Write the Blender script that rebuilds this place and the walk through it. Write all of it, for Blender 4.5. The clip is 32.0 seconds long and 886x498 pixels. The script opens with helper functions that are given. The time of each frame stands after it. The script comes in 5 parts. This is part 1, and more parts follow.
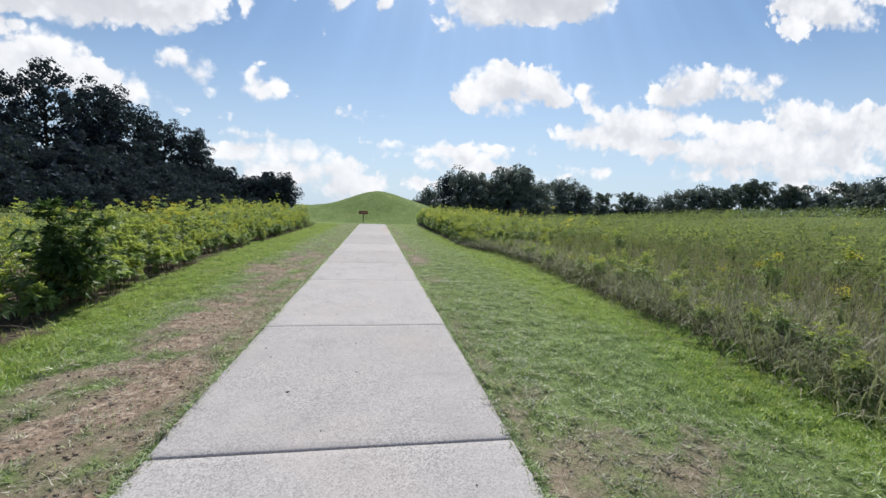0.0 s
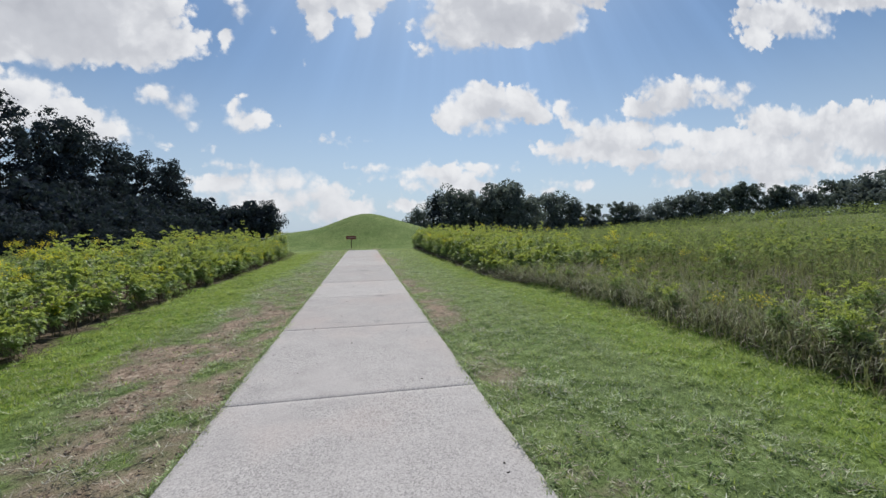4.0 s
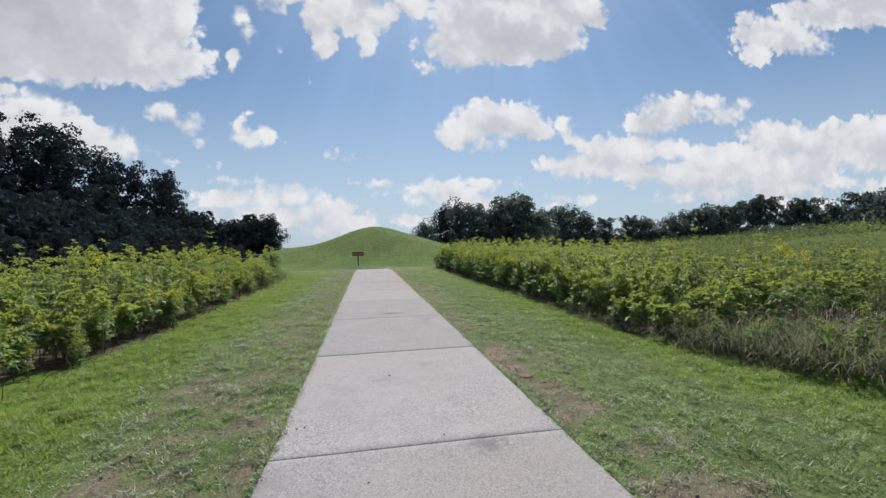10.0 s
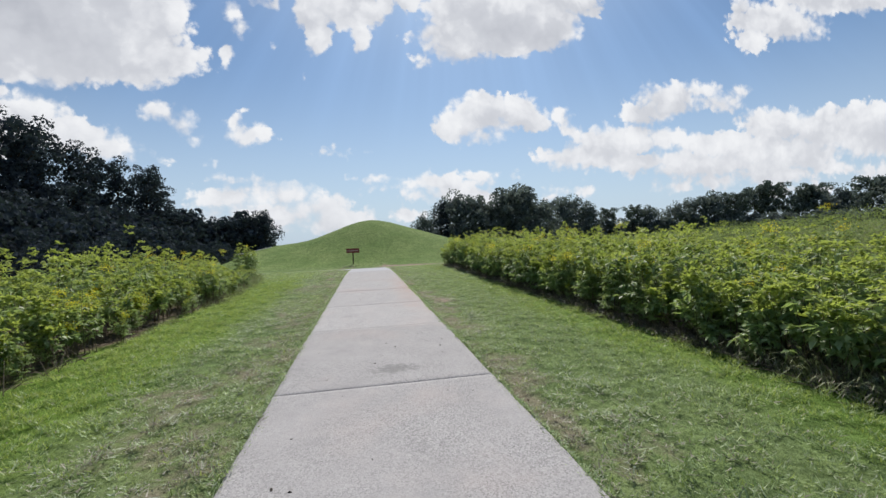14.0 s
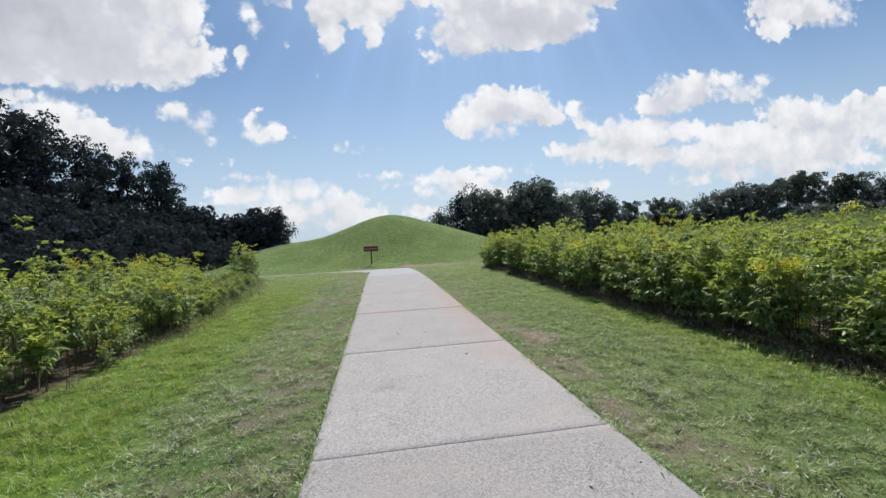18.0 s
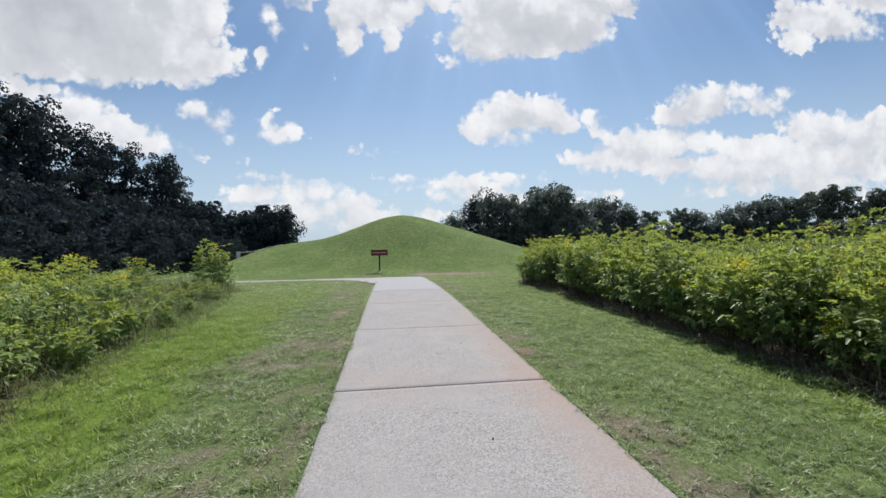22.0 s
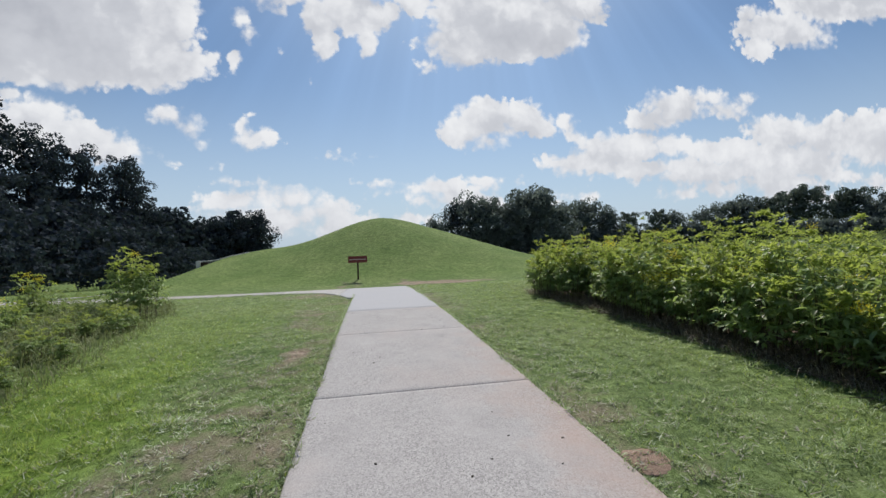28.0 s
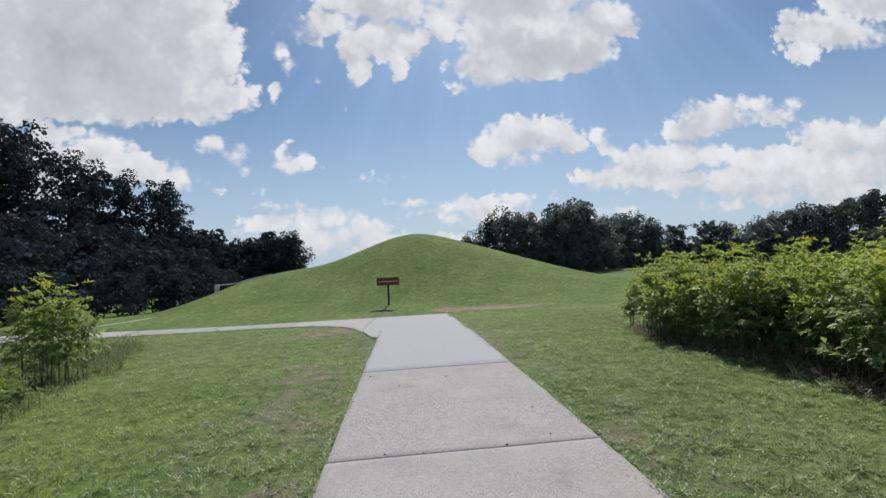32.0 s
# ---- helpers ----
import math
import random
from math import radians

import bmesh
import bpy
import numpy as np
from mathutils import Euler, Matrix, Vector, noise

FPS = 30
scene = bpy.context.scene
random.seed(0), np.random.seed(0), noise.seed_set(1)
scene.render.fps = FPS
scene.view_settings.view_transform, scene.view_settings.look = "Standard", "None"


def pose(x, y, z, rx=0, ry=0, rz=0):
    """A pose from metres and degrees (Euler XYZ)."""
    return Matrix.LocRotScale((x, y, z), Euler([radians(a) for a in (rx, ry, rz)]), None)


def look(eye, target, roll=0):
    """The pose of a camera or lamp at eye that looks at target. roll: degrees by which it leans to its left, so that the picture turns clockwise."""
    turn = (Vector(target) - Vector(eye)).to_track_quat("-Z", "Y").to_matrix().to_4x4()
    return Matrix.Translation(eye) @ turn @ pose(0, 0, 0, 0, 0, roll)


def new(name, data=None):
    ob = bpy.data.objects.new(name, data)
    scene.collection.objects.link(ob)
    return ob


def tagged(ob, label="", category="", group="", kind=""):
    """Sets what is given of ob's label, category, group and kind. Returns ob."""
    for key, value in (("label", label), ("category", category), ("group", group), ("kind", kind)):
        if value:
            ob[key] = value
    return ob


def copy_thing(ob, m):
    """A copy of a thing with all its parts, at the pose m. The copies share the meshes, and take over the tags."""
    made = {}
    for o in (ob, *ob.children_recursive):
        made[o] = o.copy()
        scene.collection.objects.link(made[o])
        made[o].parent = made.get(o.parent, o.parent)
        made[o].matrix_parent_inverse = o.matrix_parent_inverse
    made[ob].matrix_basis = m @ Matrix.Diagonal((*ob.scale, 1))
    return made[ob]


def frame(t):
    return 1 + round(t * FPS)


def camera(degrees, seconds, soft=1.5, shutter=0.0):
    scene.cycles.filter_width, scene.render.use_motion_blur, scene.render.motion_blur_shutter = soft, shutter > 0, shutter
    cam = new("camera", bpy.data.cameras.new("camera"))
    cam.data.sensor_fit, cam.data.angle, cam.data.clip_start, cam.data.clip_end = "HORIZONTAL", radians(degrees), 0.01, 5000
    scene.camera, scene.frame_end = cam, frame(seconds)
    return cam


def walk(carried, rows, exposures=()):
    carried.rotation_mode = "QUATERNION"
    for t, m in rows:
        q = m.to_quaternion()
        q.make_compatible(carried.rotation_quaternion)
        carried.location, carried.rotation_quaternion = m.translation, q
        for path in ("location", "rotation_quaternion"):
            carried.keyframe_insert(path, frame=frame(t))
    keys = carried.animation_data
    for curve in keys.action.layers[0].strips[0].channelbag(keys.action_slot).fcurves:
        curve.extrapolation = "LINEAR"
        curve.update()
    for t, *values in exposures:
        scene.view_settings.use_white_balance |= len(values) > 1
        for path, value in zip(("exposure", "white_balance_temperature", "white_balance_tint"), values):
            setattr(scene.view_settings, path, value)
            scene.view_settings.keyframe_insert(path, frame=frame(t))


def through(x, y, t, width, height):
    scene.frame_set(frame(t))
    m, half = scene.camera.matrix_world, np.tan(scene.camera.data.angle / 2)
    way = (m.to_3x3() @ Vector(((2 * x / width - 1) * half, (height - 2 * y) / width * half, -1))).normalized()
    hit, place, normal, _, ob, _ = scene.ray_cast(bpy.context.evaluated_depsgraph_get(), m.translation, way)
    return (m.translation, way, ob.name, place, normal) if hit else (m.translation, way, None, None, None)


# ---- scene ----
cam = camera(94.2, 32.0, soft=1.5)
walk(cam, [
    (0, pose(0.176, 0.757, 1.492, 84.46, -2.16, -9.31)),
    (0.5, pose(0.177, 1.326, 1.494, 87.48, -2.94, -8.06)),
    (1, pose(0.178, 1.9, 1.492, 89.2, -1.13, -8.4)),
    (1.5, pose(0.181, 2.485, 1.481, 88.93, -1.12, -8.03)),
    (2, pose(0.179, 3.075, 1.469, 87.77, -0.71, -8.75)),
    (2.5, pose(0.168, 3.665, 1.463, 87.31, -0.56, -9.39)),
    (4.5, pose(0.07, 5.967, 1.462, 87.27, 1.43, -11.05)),
    (5, pose(0.01, 6.502, 1.469, 88, 1.93, -9.49)),
    (5.5, pose(-0.067, 7.037, 1.474, 88.53, 2.32, -7.99)),
    (6, pose(-0.119, 7.594, 1.476, 88.35, 2.32, -6.2)),
    (6.5, pose(-0.14, 8.135, 1.483, 88.26, 2.09, -6.76)),
    (7, pose(-0.155, 8.672, 1.485, 88.47, 1.67, -7.42)),
    (7.5, pose(-0.188, 9.217, 1.469, 88.49, 1.31, -7.8)),
    (8, pose(-0.237, 9.736, 1.458, 88.61, 1.15, -8.19)),
    (8.5, pose(-0.303, 10.195, 1.471, 88.9, 1.08, -8.69)),
    (9, pose(-0.362, 10.649, 1.489, 89.18, 1.2, -9.59)),
    (9.5, pose(-0.389, 11.148, 1.489, 89.19, 1.28, -10.46)),
    (10, pose(-0.391, 11.682, 1.485, 89.3, 1.16, -10.52)),
    (10.5, pose(-0.374, 12.24, 1.489, 89.35, 0.84, -11.04)),
    (11, pose(-0.331, 12.791, 1.491, 89.2, 0.31, -12.27)),
    (11.5, pose(-0.256, 13.307, 1.477, 88.86, -0.18, -13.76)),
    (12, pose(-0.184, 13.816, 1.461, 88.41, 0.13, -14.46)),
    (12.5, pose(-0.147, 14.346, 1.457, 88.31, 0.92, -13.48)),
    (13, pose(-0.138, 14.883, 1.459, 88.4, 2, -11.7)),
    (13.5, pose(-0.145, 15.416, 1.462, 88.7, 2.49, -10.76)),
    (15.5, pose(-0.208, 17.537, 1.473, 87.19, 1.38, -10.28)),
    (16, pose(-0.243, 18.059, 1.473, 87.59, 1.48, -8.83)),
    (16.5, pose(-0.317, 18.565, 1.468, 87.93, 1.72, -8.09)),
    (17, pose(-0.406, 19.066, 1.466, 88.17, 2.07, -7.95)),
    (17.5, pose(-0.488, 19.571, 1.48, 88.23, 2.43, -8.29)),
    (18, pose(-0.553, 20.062, 1.499, 88, 2.79, -8.83)),
    (18.5, pose(-0.591, 20.517, 1.516, 88.09, 2.59, -9.48)),
    (19, pose(-0.602, 20.975, 1.525, 88.28, 1.89, -9.92)),
    (19.5, pose(-0.583, 21.476, 1.523, 88.73, 1.15, -9.78)),
    (20, pose(-0.545, 22.001, 1.522, 89.08, 0.61, -9.15)),
    (20.5, pose(-0.498, 22.53, 1.533, 89.28, 0.64, -8.14)),
    (21, pose(-0.455, 23.02, 1.539, 89.37, 1.1, -7.29)),
    (21.5, pose(-0.484, 23.618, 1.521, 89.02, 0.92, -7.09)),
    (22, pose(-0.516, 24.154, 1.505, 88.65, 0.87, -7.35)),
    (22.5, pose(-0.541, 24.646, 1.515, 88.49, 0.44, -8)),
    (23, pose(-0.557, 25.136, 1.527, 88.53, 0.42, -8.65)),
    (23.5, pose(-0.56, 25.664, 1.519, 88.47, 0.79, -10.15)),
    (24, pose(-0.557, 26.09, 1.504, 88.91, 1.37, -8.54)),
    (24.5, pose(-0.554, 26.274, 1.497, 88.44, 2.19, -4.33)),
    (26.5, pose(-0.539, 26.522, 1.488, 89.45, 0.77, -2.2)),
    (27, pose(-0.532, 26.61, 1.486, 89.78, 0.8, -4.79)),
    (27.5, pose(-0.517, 26.751, 1.485, 89.48, 1.2, -7.72)),
    (28, pose(-0.521, 26.973, 1.485, 89.17, 1.8, -10.15)),
    (28.5, pose(-0.57, 27.306, 1.487, 89.06, 2.55, -11.12)),
    (29, pose(-0.616, 27.723, 1.489, 89.16, 3, -10.8)),
    (29.5, pose(-0.613, 28.195, 1.483, 90, 2.7, -9.31)),
    (30, pose(-0.592, 28.62, 1.477, 91.2, 3.45, -7.65)),
    (30.5, pose(-0.518, 29.25, 1.474, 91.6, 3.0, -8.84)),
    (31, pose(-0.426, 29.745, 1.492, 91.88, 3.19, -7.89)),
    (31.5, pose(-0.427, 30.267, 1.49, 92.15, 3.44, -6.58)),
    (32, pose(-0.441, 30.726, 1.489, 91.87, 2.76, -5.53)),
], exposures=[(0.0, 0.25), (0.5, 0.12), (1.0, -0.04), (2.0, -0.05), (4.5, -0.02), (9.0, -0.05), (13.0, 0.02), (16.0, 0.11), (20.0, 0.11), (22.0, 0.09), (24.5, 0.03), (29.0, -0.04), (32.0, -0.08)])

# ---- world and sun ----
SUN_AZ, SUN_EL = 14.0, 50.0          # degrees to the right of the path's direction, and up


def world_sky():
    """Clear sky with fair-weather cumulus, whose places are given by their slopes u = x / y and v = z / y."""
    world = bpy.data.worlds.new("sky")
    scene.world = world
    world.use_nodes = True
    nt = world.node_tree
    nt.nodes.clear()
    N = nt.nodes.new

    def link(a, b):
        nt.links.new(a, b)

    def math_node(op, a, b=None, c=None, clamp=False):
        n = N("ShaderNodeMath")
        n.operation, n.use_clamp = op, clamp
        for i, v in enumerate((a, b, c)):
            if v is None:
                continue
            if isinstance(v, (int, float)):
                n.inputs[i].default_value = v
            else:
                link(v, n.inputs[i])
        return n.outputs[0]

    def vec(op, a, b=None):
        n = N("ShaderNodeVectorMath")
        n.operation = op
        for i, v in enumerate((a, b)):
            if v is None:
                continue
            if isinstance(v, tuple):
                n.inputs[i].default_value = v
            else:
                link(v, n.inputs[i])
        return n.outputs["Value"] if op == "LENGTH" else n.outputs["Vector"]

    def noise_node(v, scale, detail, rough=0.55, out="Fac"):
        n = N("ShaderNodeTexNoise")
        n.inputs["Scale"].default_value, n.inputs["Detail"].default_value, n.inputs["Roughness"].default_value = scale, detail, rough
        link(v, n.inputs["Vector"])
        return n.outputs[out]

    sky = N("ShaderNodeTexSky")
    sky.sky_type, sky.sun_disc = "NISHITA", False
    sky.sun_elevation, sky.sun_rotation = radians(SUN_EL), radians(SUN_AZ)
    sky.air_density, sky.dust_density, sky.ozone_density = 1.0, 1.2, 1.6
    way = N("ShaderNodeTexCoord").outputs["Generated"]
    split = N("ShaderNodeSeparateXYZ")
    link(way, split.inputs[0])
    ahead = math_node("MAXIMUM", math_node("ABSOLUTE", split.outputs[1]), 0.12)
    flat = N("ShaderNodeCombineXYZ")
    link(math_node("DIVIDE", split.outputs[0], ahead), flat.inputs[0])
    link(math_node("DIVIDE", split.outputs[2], ahead), flat.inputs[1])
    uv = flat.outputs[0]
    # ragged outlines: the plane is bent by noise at two scales
    bend = vec("SUBTRACT", noise_node(uv, 9.0, 4.0, 0.55, "Color"), (0.5, 0.5, 0.5))
    curl = vec("SUBTRACT", noise_node(uv, 38.0, 5.0, 0.6, "Color"), (0.5, 0.5, 0.5))
    bent = vec("ADD", vec("ADD", uv, vec("MULTIPLY", bend, (0.06, 0.042, 0.0))), vec("MULTIPLY", curl, (0.020, 0.017, 0.0)))
    # each cloud is a bank of rounded heaps: middle u, v and half sizes
    west_bank = ((-0.663, 0.526, 0.320, 0.184), (-0.446, 0.416, 0.141, 0.066), (-0.753, 0.454, 0.219, 0.097), (-0.538, 0.477, 0.174, 0.119), (-0.944, 0.456, 0.228, 0.130), (-0.648, 0.680, 0.292, 0.135))
    tree_top_bank = ((-0.777, 0.329, 0.098, 0.032), (-0.685, 0.291, 0.095, 0.047), (-0.618, 0.252, 0.108, 0.052), (-0.526, 0.224, 0.068, 0.040), (-0.779, 0.246, 0.142, 0.079), (-0.431, 0.196, 0.017, 0.009), (-0.938, 0.279, 0.114, 0.071))
    small_puffs = ((-0.430, 0.302, 0.048, 0.028), (-0.388, 0.272, 0.039, 0.031), (-0.358, 0.244, 0.022, 0.014), (-0.280, 0.288, 0.021, 0.021), (-0.253, 0.253, 0.050, 0.033), (-0.219, 0.246, 0.028, 0.017), (-0.262, 0.310, 0.015, 0.008), (-0.060, 0.207, 0.056, 0.017), (-0.070, 0.220, 0.024, 0.013), (-0.317, 0.184, 0.024, 0.012), (-0.122, 0.383, 0.009, 0.013), (-0.255, 0.489, 0.025, 0.029), (-0.287, 0.431, 0.019, 0.031), (-0.184, 0.547, 0.023, 0.021))
    horizon_west = ((-0.267, 0.147, 0.088, 0.018), (-0.185, 0.113, 0.133, 0.034), (-0.095, 0.083, 0.109, 0.033), (-0.225, 0.067, 0.158, 0.044), (-0.312, 0.110, 0.071, 0.029), (-0.049, 0.052, 0.096, 0.045))
    horizon_middle = ((0.185, 0.135, 0.183, 0.031), (0.094, 0.141, 0.100, 0.017), (0.263, 0.148, 0.107, 0.020), (0.220, 0.102, 0.140, 0.034), (0.003, 0.146, 0.053, 0.014), (0.538, 0.108, 0.089, 0.024), (0.477, 0.090, 0.063, 0.016), (0.100, 0.065, 0.086, 0.018))
    middle_cumulus = ((0.302, 0.313, 0.107, 0.062), (0.241, 0.284, 0.086, 0.047), (0.392, 0.305, 0.083, 0.057), (0.517, 0.301, 0.041, 0.032), (0.522, 0.268, 0.037, 0.023), (0.301, 0.247, 0.084, 0.025), (0.198, 0.270, 0.042, 0.025), (0.449, 0.297, 0.045, 0.040))
    zenith_bank = ((0.348, 0.553, 0.212, 0.112), (0.249, 0.487, 0.131, 0.058), (0.451, 0.542, 0.147, 0.085), (0.546, 0.607, 0.115, 0.065), (0.161, 0.439, 0.036, 0.025), (0.369, 0.464, 0.074, 0.028), (0.306, 0.687, 0.260, 0.097))
    ragged_bank = ((-0.018, 0.552, 0.096, 0.067), (-0.158, 0.591, 0.116, 0.039), (-0.087, 0.479, 0.034, 0.048), (0.008, 0.481, 0.027, 0.046), (-0.107, 0.539, 0.042, 0.053), (-0.053, 0.662, 0.158, 0.067), (0.121, 0.592, 0.055, 0.055))
    east_upper = ((1.205, 0.582, 0.193, 0.062), (1.099, 0.527, 0.084, 0.037), (1.322, 0.654, 0.165, 0.056), (1.078, 0.621, 0.043, 0.037), (1.462, 0.707, 0.227, 0.095))
    east_arm = ((0.843, 0.354, 0.135, 0.054), (0.930, 0.379, 0.091, 0.039), (0.761, 0.313, 0.100, 0.039), (1.077, 0.379, 0.049, 0.025), (0.994, 0.349, 0.085, 0.030))
    east_body = ((0.680, 0.240, 0.169, 0.053), (0.562, 0.204, 0.136, 0.041), (0.834, 0.246, 0.148, 0.037), (0.728, 0.182, 0.242, 0.037), (1.186, 0.286, 0.164, 0.059), (1.359, 0.277, 0.171, 0.073), (1.011, 0.233, 0.179, 0.052), (0.942, 0.178, 0.271, 0.046), (1.258, 0.209, 0.218, 0.060), (1.578, 0.277, 0.273, 0.098))
    east_low = ((0.858, 0.114, 0.083, 0.024), (1.002, 0.129, 0.144, 0.034), (1.168, 0.145, 0.214, 0.041), (1.387, 0.165, 0.131, 0.035), (1.276, 0.095, 0.238, 0.025), (1.657, 0.148, 0.238, 0.041))
    wisps = ((-0.226, 0.565, 0.045, 0.018), (-0.271, 0.521, 0.022, 0.026), (0.075, 0.565, 0.041, 0.030), (0.029, 0.617, 0.081, 0.040), (-0.178, 0.453, 0.013, 0.018))
    unseen = ((1.95, 0.28, 0.3, 0.1), (2.0, 0.66, 0.3, 0.12), (-1.5, 0.42, 0.25, 0.09), (-1.45, 0.75, 0.3, 0.12), (-0.5, 1.0, 0.35, 0.12), (0.9, 0.95, 0.3, 0.1))
    heaps = west_bank + tree_top_bank + small_puffs + horizon_west + horizon_middle + middle_cumulus + zenith_bank + ragged_bank + east_upper + east_arm + east_body + east_low + wisps + unseen

    def heaped(p):
        """How deep a place lies inside the clouds, in slope."""
        total = None
        for u, v, a, b in heaps:
            d = vec("LENGTH", vec("MULTIPLY", vec("SUBTRACT", p, (u, v, 0.0)), (1 / a, 1 / b, 0.0)))
            h = math_node("MULTIPLY_ADD", d, -0.92 * b, 0.92 * b)
            total = h if total is None else math_node("SMOOTH_MAX", total, h, 0.012)
        return total

    us, vs = math.tan(radians(SUN_AZ)), math.tan(radians(SUN_EL)) / math.cos(radians(SUN_AZ))
    thick = heaped(bent)
    sunward = N("ShaderNodeVectorMath")
    sunward.operation = "NORMALIZE"
    link(vec("MULTIPLY", vec("SUBTRACT", uv, (us, vs, 0.0)), (-1.0, -1.0, 0.0)), sunward.inputs[0])
    shaded = heaped(vec("ADD", bent, vec("MULTIPLY", sunward.outputs[0], (0.035, 0.035, 0.0))))

    # billows: rounded puffs at two sizes on top of the body, and frayed wisps at the edge
    def puffs(scale):
        n = N("ShaderNodeTexVoronoi")
        n.feature = "SMOOTH_F1"
        n.inputs["Scale"].default_value, n.inputs["Smoothness"].default_value = scale, 0.3
        link(bent, n.inputs["Vector"])
        return math_node("SUBTRACT", 0.4, n.outputs["Distance"])

    billow = math_node("ADD", math_node("MULTIPLY", puffs(20.0), 0.023), math_node("MULTIPLY", puffs(52.0), 0.015))
    fine = math_node("SUBTRACT", noise_node(uv, 60.0, 7.0, 0.62), 0.5)
    dense = math_node("ADD", math_node("ADD", math_node("SUBTRACT", thick, 0.001), billow), math_node("MULTIPLY", fine, 0.026))
    # some edges are crisp, others melt away
    melt = N("ShaderNodeMapRange")
    melt.inputs["From Min"].default_value, melt.inputs["From Max"].default_value = 0.38, 0.68
    melt.inputs["To Min"].default_value, melt.inputs["To Max"].default_value = 0.004, 0.028
    link(noise_node(uv, 6.5, 3.0, 0.5), melt.inputs["Value"])
    cover = N("ShaderNodeMapRange")
    cover.interpolation_type = "SMOOTHSTEP"
    cover.inputs["From Min"].default_value = -0.004
    link(melt.outputs[0], cover.inputs["From Max"])
    link(dense, cover.inputs["Value"])
    # the thin rims shine, the thick bodies are a soft grey
    veil = math_node("SUBTRACT", noise_node(bent, 11.0, 6.0, 0.55), 0.5)
    soft = math_node("ADD", math_node("ADD", math_node("MULTIPLY", thick, 5.5), math_node("MULTIPLY", billow, -12.0)), math_node("MULTIPLY", math_node("ADD", veil, 0.06), 1.5))
    lee = math_node("MULTIPLY", math_node("ADD", math_node("SUBTRACT", shaded, thick), 0.012), 7.0)
    soft = math_node("MULTIPLY", math_node("ADD", soft, lee), 0.7)
    grey = N("ShaderNodeValToRGB")
    ramp = grey.color_ramp
    ramp.elements.new(0.4)
    ramp.elements.new(0.5)
    for e, place, c in zip(ramp.elements, (0.0, 0.15, 0.38, 0.95), ((8.5, 8.62, 8.85), (7.7, 7.85, 8.2), (6.0, 6.2, 6.7), (4.5, 4.7, 5.25))):
        e.position, e.color = place, (*c, 1)
    link(soft, grey.inputs[0])
    # faint rays between the clouds, fanning out from the sun
    flat_split = N("ShaderNodeSeparateXYZ")
    link(uv, flat_split.inputs[0])
    turn = math_node("ARCTAN2", math_node("SUBTRACT", flat_split.outputs[0], us), math_node("SUBTRACT", vs, flat_split.outputs[1]))
    fan = N("ShaderNodeCombineXYZ")
    link(turn, fan.inputs[0])
    rays = N("ShaderNodeMapRange")
    rays.inputs["From Min"].default_value, rays.inputs["From Max"].default_value = 0.3, 0.7
    rays.inputs["To Min"].default_value, rays.inputs["To Max"].default_value = 0.93, 1.09
    link(noise_node(fan.outputs[0], 7.0, 3.0, 0.6), rays.inputs["Value"])
    # pale haze towards the horizon
    haze = N("ShaderNodeMapRange")
    haze.interpolation_type = "SMOOTHSTEP"
    haze.inputs["From Min"].default_value, haze.inputs["From Max"].default_value = 0.42, -0.02
    haze.inputs["To Min"].default_value, haze.inputs["To Max"].default_value = 0.0, 0.8
    link(split.outputs[2], haze.inputs["Value"])

    def mix(fac, a, b, blend="MIX"):
        n = N("ShaderNodeMix")
        n.data_type, n.blend_type = "RGBA", blend
        for s, v in ((0, fac), (6, a), (7, b)):
            if isinstance(v, (int, float)):
                n.inputs[s].default_value = v
            elif isinstance(v, tuple):
                n.inputs[s].default_value = (*v, 1)
            else:
                link(v, n.inputs[s])
        return n.outputs[2]

    blue = mix(1.0, sky.outputs[0], (0.55, 0.715, 0.85), "MULTIPLY")
    high = N("ShaderNodeMapRange")
    high.inputs["From Min"].default_value, high.inputs["From Max"].default_value = 0.18, 0.4
    link(split.outputs[2], high.inputs["Value"])
    blue = mix(high.outputs[0], blue, mix(1.0, blue, rays.outputs[0], "MULTIPLY"))
    hazy = mix(haze.outputs[0], blue, (5.5, 6.65, 8.0))
    dim = math_node("MULTIPLY", haze.outputs[0], 0.35)
    whole = mix(cover.outputs[0], hazy, mix(dim, grey.outputs[0], (8.0, 8.2, 8.5)))
    back = N("ShaderNodeBackground")
    back.inputs["Strength"].default_value = 0.1
    link(whole, back.inputs["Color"])
    link(back.outputs[0], N("ShaderNodeOutputWorld").inputs[0])


world_sky()
sun = new("sun", bpy.data.lights.new("sun", "SUN"))
sun.data.energy, sun.data.angle, sun.data.color = 4.3, radians(1.5), (1.0, 0.94, 0.84)
az, el = radians(SUN_AZ), radians(SUN_EL)
sun.matrix_world = look((0, 0, 40), (-math.sin(az) * math.cos(el), -math.cos(az) * math.cos(el), 40 - math.sin(el)))

# ---- materials ----


